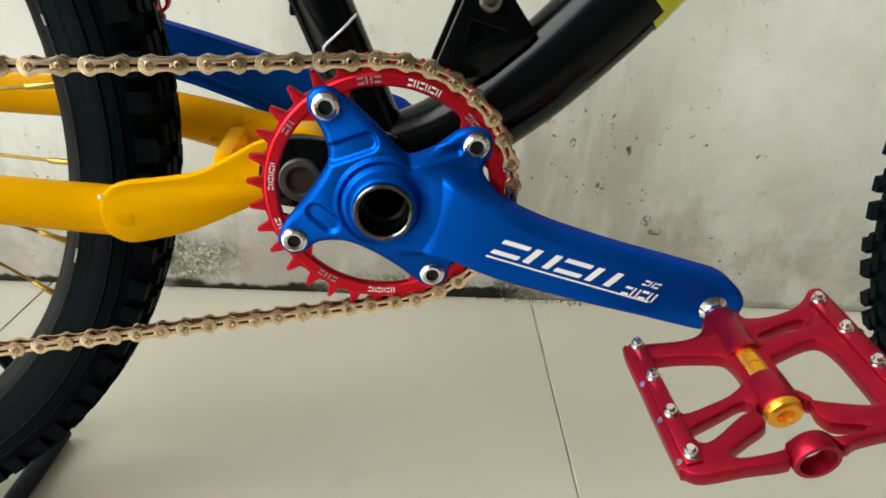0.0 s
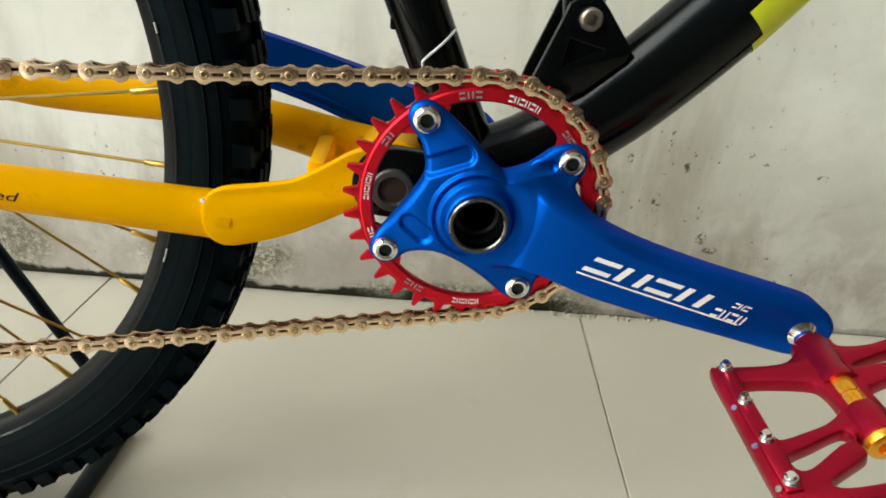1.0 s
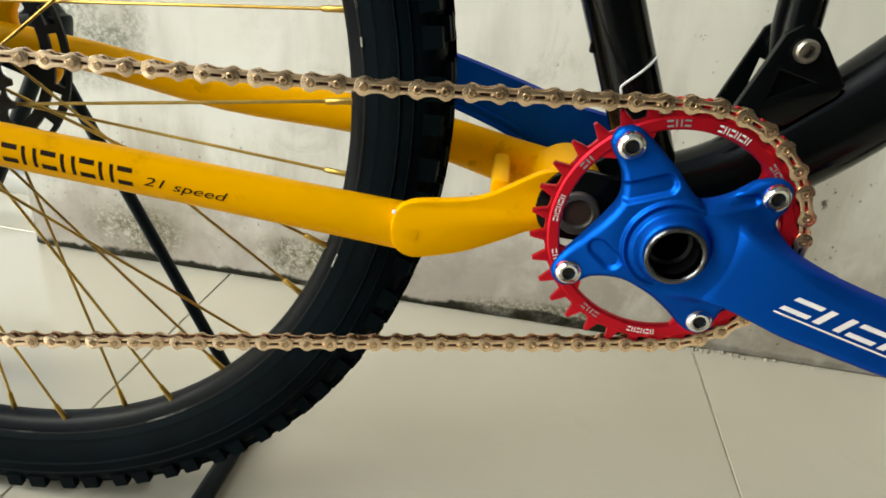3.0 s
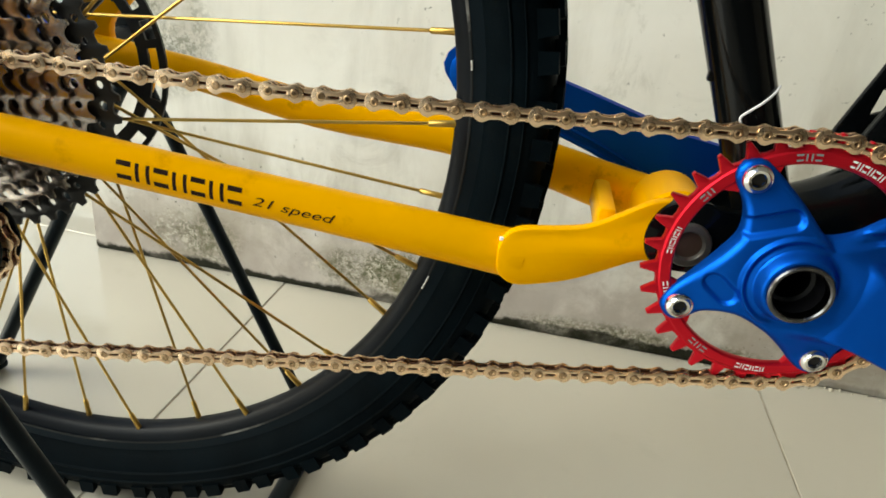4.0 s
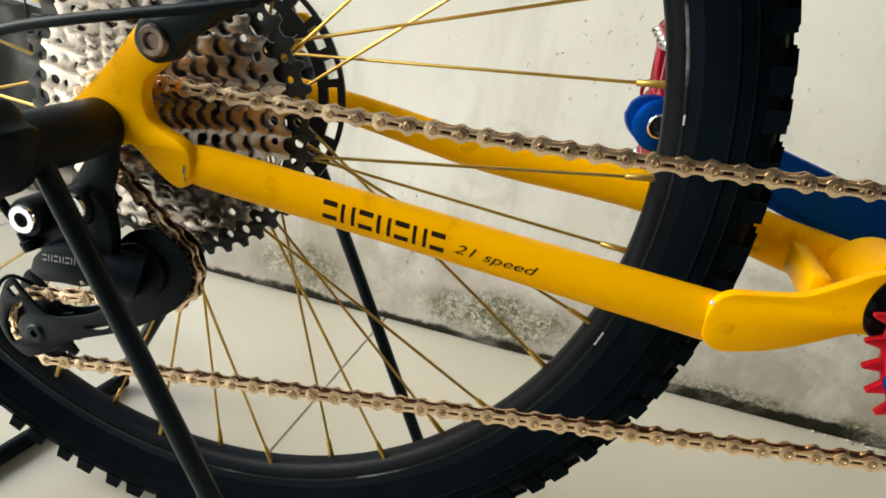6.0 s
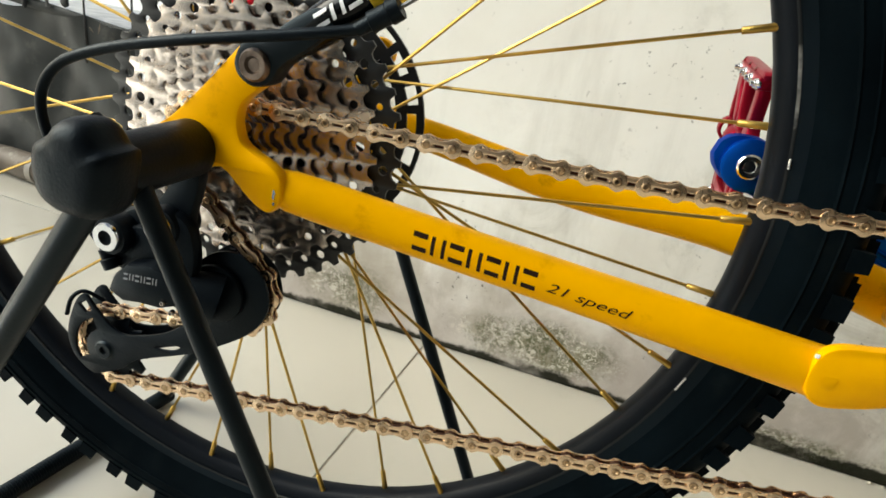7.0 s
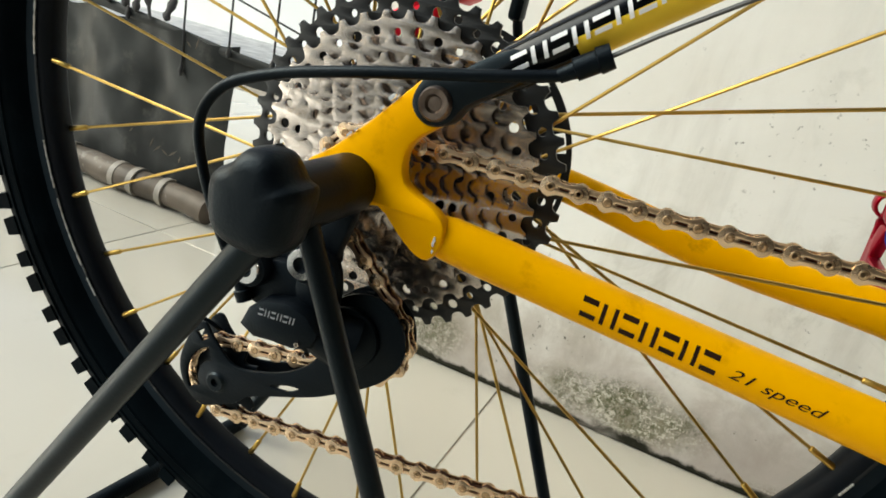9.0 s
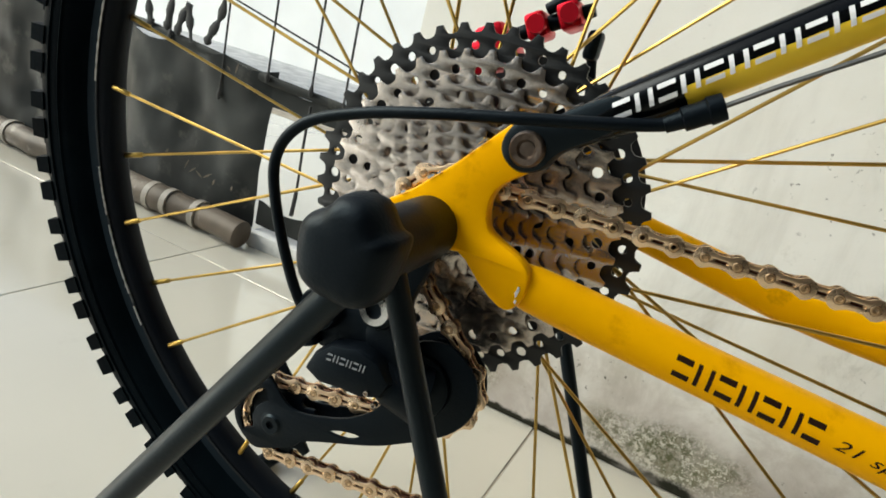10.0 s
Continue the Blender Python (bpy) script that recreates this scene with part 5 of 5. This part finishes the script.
lines = [tangent(stops[i], stops[(i + 1) % 4]) for i in range(4)]
for i in range(4):
    (p, q), (c, r, s, y), (c2, r2, s2, y2) = lines[i], stops[i], stops[(i + 1) % 4]
    for k in range(60):
        f = k / 60
        sag = (0.0042, 0, 0, 0.0015)[i] * 4 * f * (1 - f)
        path.append((p[0] + (q[0] - p[0]) * f, y + (y2 - y) * f, p[1] + (q[1] - p[1]) * f - sag))
    nxt = lines[(i + 1) % 4][0]
    a0, a1 = math.atan2(q[1] - c2[1], q[0] - c2[0]), math.atan2(nxt[1] - c2[1], nxt[0] - c2[0])
    turn = (a1 - a0) % (2 * math.pi) if s2 > 0 else -((a0 - a1) % (2 * math.pi))
    for k in range(40):
        a = a0 + turn * k / 40
        path.append((c2[0] + r2 * math.cos(a), y2, c2[1] + r2 * math.sin(a)))
path = np.array(path + [path[0]])
arc = np.r_[0, np.cumsum(np.linalg.norm(np.diff(path, axis=0), axis=1))]
links = 2 * round(arc[-1] / 0.0127 / 2)
CHAIN_SHIFT = 0.0024


def chain_at(s):
    s %= arc[-1]
    return Vector([float(np.interp(s, arc, path[:, i])) for i in range(3)])


def link_outline(h, waist):
    pts = []
    for i in range(9):
        a = radians(90 + 180 * i / 8)
        pts.append((h * math.cos(a) - 0.00635, h * math.sin(a)))
    pts += [(-0.0030, -waist * 1.12), (0.0, -waist), (0.0030, -waist * 1.12)]
    for i in range(9):
        a = radians(-90 + 180 * i / 8)
        pts.append((h * math.cos(a) + 0.00635, h * math.sin(a)))
    pts += [(0.0030, waist * 1.12), (0.0, waist), (-0.0030, waist * 1.12)]
    return pts


slot_loop = [(-0.0028, 0.0007), (-0.0033, 0.0), (-0.0028, -0.0007), (0.0028, -0.0007), (0.0033, 0.0), (0.0028, 0.0007)]
outer = joined(flat([link_outline(0.0046, 0.0027), slot_loop], -0.0031, -0.0021, 0.0003), flat([link_outline(0.0042, 0.0027), slot_loop], 0.0022, 0.0031, 0.0002))
outer.materials.append(CHAIN)
pins = joined(*[lathe([(0.0, -0.0031), (0.0009, -0.0031), (0.0011, -0.0034), (0.0017, -0.0034), (0.0020, -0.0032), (0.0020, 0.0031), (0.0, 0.0033)], 12, (x, 0, 0), caps=(False, False)) for x in (-0.00635, 0.00635)])
k0 = len(outer.polygons)
outer = joined(outer, pins)
outer.materials.append(CHAIN)
outer.materials.append(PIN)
for f in outer.polygons[k0:]:
    f.material_index = 1
k2 = len(outer.polygons)
outer = joined(outer, box((0.0085, 0.0030, 0.0034)), *[lathe([(0.0020, -0.0030), (0.0020, -0.00318), (0.0022, -0.00318), (0.0022, -0.0030)], 12, (x, 0, 0), caps=(False, False)) for x in (-0.00635, 0.00635)])
for m in (CHAIN, PIN, ROLLER):
    outer.materials.append(m)
for f in outer.polygons[k2:]:
    f.material_index = 2
inner_l = joined(flat([link_outline(0.0041, 0.0026), slot_loop], -0.0022, -0.0013, 0.0002), flat([link_outline(0.0041, 0.0026), slot_loop], 0.0013, 0.0022, 0.0002))
k1 = len(inner_l.polygons)
inner_l = joined(inner_l, box((0.0085, 0.0016, 0.0034)), *[lathe([(0.0, -0.0013), (0.0038, -0.0013), (0.0038, 0.0013), (0.0, 0.0013)], 10, (x, 0, 0), caps=(False, False)) for x in (-0.00635, 0.00635)])
inner_l.materials.append(CHAIN)
inner_l.materials.append(ROLLER)
for f in inner_l.polygons[k1:]:
    f.material_index = 1
chain = part("chain", tube([chain_at(0.002), chain_at(0.003)], 0.0005, 6), PIN, bike, "gold bicycle chain of narrow plates and pins")
pitch = arc[-1] / links
for i in range(links):
    a, b = chain_at(i * pitch + CHAIN_SHIFT), chain_at((i + 1) * pitch + CHAIN_SHIFT)
    mid, d = (a + b) / 2, (b - a).normalized()
    yv = Vector((0, 1, 0)) - d * d.y
    yv.normalize()
    zv = d.cross(yv)
    link = new("chain_link", outer if i % 2 else inner_l)
    link.parent = chain
    rot = Matrix((d, yv, zv)).transposed().to_4x4()
    link.matrix_local = Matrix.Translation(mid) @ rot

# ---- the stand ----
stand = thing("bike_stand", "black tubular rear bike stand clamped to the axle ends", "bike stand", pose(0, 0, 0, 0, 0, 2.5))
for s in (-1, 1):
    rings = []
    outline = smooth_loop([(-0.4640, 0.3415), (-0.4645, 0.3300), (-0.4615, 0.3205), (-0.4550, 0.3162), (-0.4460, 0.3150), (-0.4375, 0.3152), (-0.4310, 0.3200), (-0.4288, 0.3290), (-0.4272, 0.3430), (-0.4325, 0.3462), (-0.4385, 0.3535), (-0.4450, 0.3550), (-0.4520, 0.3530), (-0.4565, 0.3475)], 4)
    for y, k in ((0.1580, 0.30), (0.1574, 0.62), (0.1560, 0.78), (0.1525, 0.91), (0.1470, 0.98), (0.1420, 1.0), (0.1350, 1.0), (0.1290, 0.95), (0.1245, 0.84), (0.1235, 0.45)):
        rings.append([(-0.4460 + k * (x + 0.4460), s * (0.1280 + (y - 0.1235) * 0.74), 0.3340 + k * (z - 0.3340)) for x, z in outline])
    part("axle_clamp", finish(grid_mesh(rings), 34), PLASTIC, stand, "bulky black plastic axle clamp")
    part("axle_cup", lathe([(0.0, s * 0.0770), (0.0132, s * 0.0770), (0.0140, s * 0.0782), (0.0138, s * 0.105), (0.0136, s * 0.118), (0.0136, s * 0.14), (0.0, s * 0.14)], 32, (-0.4440, 0, 0.3322), caps=(False, False)), PLASTIC, stand, "black cup over the axle end")
    part("clamp_lip", flat([smooth_loop([(-0.4475, 0.3548), (-0.4440, 0.3540), (-0.4405, 0.3490), (-0.4350, 0.3456), (-0.4302, 0.3426), (-0.4318, 0.3412), (-0.4373, 0.3412), (-0.4420, 0.3430)], 2)], s * 0.1378, s * 0.1320, 0.0012), PLASTIC, stand, "torn edge of the clamp")
    foot = (-0.6400, -0.1437, 0.010) if s < 0 else (-0.6080, 0.1180, 0.010)
    part("rear_leg", tube([(-0.4480, s * 0.1386, 0.318), foot], [0.0064, 0.0066], 18), MATT, stand)
    part("front_leg", tube([(-0.4389, s * 0.1222, 0.3288), (-0.2860, s * 0.1167, 0.010)], [0.0050, 0.0052], 18), MATT, stand)
part("front_foot_bar", tube([(-0.2900, -0.125, 0.0085), (-0.2790, 0.104, 0.0085)], 0.0078, 16), MATT, stand)
b0, b1 = Vector((-0.6450, -0.150, 0.0085)), Vector((-0.6070, 0.124, 0.0085))
bar = tube([b0, b1], 0.0072, 16)
ribs = [tube([b0.lerp(b1, i / 120), b0.lerp(b1, (i + 0.55) / 120)], 0.0077, 12) for i in range(120)]
part("rear_foot_bar", joined(bar, *ribs), MATT, stand, "ribbed black foot bar")

# ---- the porch's end: tarpaulin on a rail ----
tarp = thing("tarpaulin", "black tarpaulin hung from cords, its foot rolled up", "tarpaulin")


def sheet(x0, x1, z0, z1, y, nx, nz, depth, wave):
    verts, faces = [], []
    for j in range(nz + 1):
        for i in range(nx + 1):
            x, z = x0 + (x1 - x0) * i / nx, z0 + (z1 - z0) * j / nz
            w = depth * noise.noise(Vector((x * wave, z * wave * 0.6, 3.1))) + 0.4 * depth * noise.noise(Vector((x * wave * 3, z * wave * 2, 7.7)))
            sag = 0.012 * math.sin(math.pi * ((x * 9.0) % 1.0)) * (j / nz) ** 3
            verts.append((x, y + w, z - sag))
    for j in range(nz):
        for i in range(nx):
            a = j * (nx + 1) + i
            faces.append((a, a + 1, a + nx + 2, a + nx + 1))
    me = bpy.data.meshes.new("sheet")
    me.from_pydata(verts, [], faces)
    bm = bmesh.new()
    bm.from_mesh(me)
    bmesh.ops.solidify(bm, geom=bm.faces[:], thickness=0.0015)
    bm.to_mesh(me)
    bm.free()
    return finish(me, 60)


part("sheet", sheet(-2.9, -1.010, 0.03, 0.300, 0.508, 110, 22, 0.020, 9), TARP, tarp, "black plastic sheet with creases")
part("top_strip", sheet(-1.014, -0.76, 0.240, 0.280, 0.508, 24, 6, 0.006, 9), TARP, tarp, "dark strip of sheet above the gap")
part("foot_strip", sheet(-1.004, -0.76, 0.040, 0.084, 0.510, 24, 6, 0.006, 9), TARP, tarp, "dark strip of sheet below the gap")
part("hanging_strap", tube(spline([(-0.932, 0.503, 0.262), (-0.930, 0.500, 0.200), (-0.926, 0.499, 0.130), (-0.928, 0.500, 0.082)], 4), [0.0022] * 9 + [0.0036] * 4, 8), CORD, tarp)
part("top_hem", tube([(-2.9, 0.507, 0.335), (-1.3, 0.507, 0.306), (-1.012, 0.507, 0.280), (-0.80, 0.507, 0.271)], [0.009, 0.009, 0.008, 0.007], 10, 0.5), TARP, tarp)
roll_pts = [(-2.9 + 1.895 * i / 40, 0.484 + 0.004 * math.sin(i * 1.7), 0.0245 + 0.0015 * math.sin(i * 2.3)) for i in range(41)]
part("rolled_foot", tube(roll_pts, [0.0235 + 0.0015 * math.sin(i * 1.1) for i in range(41)], 18), TARP_BACK, tarp, "grey-brown rolled foot of the sheet")
for x in (-1.105, -1.165, -1.205, -1.330, -1.390, -1.60):
    k = (x + 2.9) / 1.895 * 40
    part("tape_band", tube([(x - 0.006, 0.484 + 0.004 * math.sin(k * 1.7), 0.0245 + 0.0015 * math.sin(k * 2.3)), (x + 0.006, 0.484 + 0.004 * math.sin(k * 1.7), 0.0245 + 0.0015 * math.sin(k * 2.3))], 0.0262, 18), mat("pale_tape", (0.25, 0.225, 0.19), 0.6, 0.0, 0.2, 40), tarp, "pale tape band round the roll")
for x, z0, z1 in ((-1.362, 0.31, 0.60), (-1.235, 0.30, 0.60), (-1.112, 0.235, 0.60), (-1.020, 0.286, 0.60), (-0.934, 0.286, 0.60), (-0.870, 0.20, 0.60)):
    part("tie_cord", tube([(x, 0.500, z0), (x - 0.012, 0.502, z1)], 0.0018, 6), CORD, tarp)
    part("knot", tube([(x, 0.4995, z0 - 0.010), (x, 0.4990, z0 - 0.002), (x, 0.4995, z0 + 0.008)], [0.002, 0.0045, 0.002], 8), CORD, tarp)
for pts in ([(-1.221, 0.500, 0.305), (-1.216, 0.500, 0.328), (-1.204, 0.501, 0.356), (-1.196, 0.500, 0.335), (-1.187, 0.500, 0.300)], [(-1.155, 0.500, 0.305), (-1.148, 0.500, 0.322), (-1.132, 0.501, 0.356), (-1.128, 0.501, 0.390)],
            [(-1.281, 0.500, 0.308), (-1.286, 0.500, 0.325), (-1.296, 0.501, 0.356), (-1.300, 0.501, 0.390)], [(-1.245, 0.500, 0.308), (-1.243, 0.500, 0.330), (-1.236, 0.501, 0.372), (-1.220, 0.501, 0.395)]):
    line_pts = spline(pts, 4)
    part("tie_strap", tube(line_pts, [0.0035 + 0.0055 * abs(math.sin(i * 0.9)) * (i < len(line_pts) - 2) for i in range(len(line_pts))], 10, 0.5), CORD, tarp, "dark knotted strap")
# Pale slivers for scuffs and for highlights along the sheet's creases, painted on.
for x, z, length, turn in ((-1.152, 0.100, 0.020, 65), (-1.138, 0.094, 0.022, 40), (-1.122, 0.091, 0.018, -30), (-1.104, 0.094, 0.024, 35), (-1.088, 0.088, 0.012, 70), (-1.200, 0.110, 0.012, 50), (-1.048, 0.090, 0.010, 80), (-1.075, 0.284, 0.020, 75), (-1.092, 0.280, 0.012, -40)):
    scuff_highlight = [(-length / 2, 0.0), (0.0, 0.0022), (length / 2, 0.0006), (0.0, -0.0014)]
    part("scuff_highlight", moved(flat([scuff_highlight], -0.0004, 0.0004), Matrix.Translation((x, 0.4905, z)) @ Matrix.Rotation(radians(-turn), 4, "Y")), TARP_BACK, tarp, "pale scuff and painted crease highlight")
rail = thing("wire_line", "thin wire stretched above the tarpaulin", "wire")
part("wire", tube([(-2.9, 0.505, 0.775), (-1.1093, 0.505, 0.3863), (-0.72, 0.505, 0.302)], 0.0016, 6), CORD, rail)

threshold = structure("threshold", box((0.31, 0.075, 0.03), (-0.858, 0.540, 0.012), 0.006), CONCRETE, "dirty grey concrete threshold beside the porch floor", "threshold")

# ---- flaked plaster lying along the wall's foot ----
rng = random.Random(5)
verts, faces = [], []
for i in range(150):
    cx = rng.gauss(0.19, 0.045) if i < 90 else rng.uniform(-0.62, 0.5)
    size = rng.uniform(0.0008, 0.0034 if i < 90 else 0.0016)
    spot = Vector((cx, 0.3588 - abs(rng.gauss(0.002, 0.004)), size * 0.4))
    k = len(verts)
    for dx, dy, dz in ((1, 0, 0), (0, 1, 0), (-1, 0, 0), (0, -1, 0), (0, 0, 0.8), (0, 0, -0.4)):
        verts.append(tuple(spot + Vector((dx, dy, dz)) * size * rng.uniform(0.6, 1.3)))
    faces += [(k + a, k + (a + 1) % 4, k + 4) for a in range(4)] + [(k + (a + 1) % 4, k + a, k + 5) for a in range(4)]
crumbs = bpy.data.meshes.new("plaster_crumbs")
crumbs.from_pydata(verts, [], faces)
tagged(part("plaster_crumbs", crumbs, mat("flaked_plaster", (0.42, 0.39, 0.32), 0.85, 0.0, 0.4, 60, 0.3, 300), None), "pale plaster crumbs fallen along the wall's foot", "debris", kind="stuff")

# ---- floor tiles: the pieces of the floor ----
tile_me = box((0.5985, 0.5985, 0.008), (0, 0, -0.004), 0.0008, 1)
tile_me.materials.append(TILE)
for i in range(-6, 5):
    for j in range(-6, 3):
        x, y = 0.1724 + 0.6 * i - 0.3, 0.370 + 0.6 * j - 0.3
        t = new("tile", tile_me)
        t.parent = floor
        spot = Matrix.Translation((0.1724, 0.3588, 0)) @ Matrix.Rotation(radians(-1.2), 4, 'Z') @ Vector((x - 0.1724, y - 0.3588, 0))
        t.location, t.rotation_euler = spot, (0, 0, radians(-1.2))
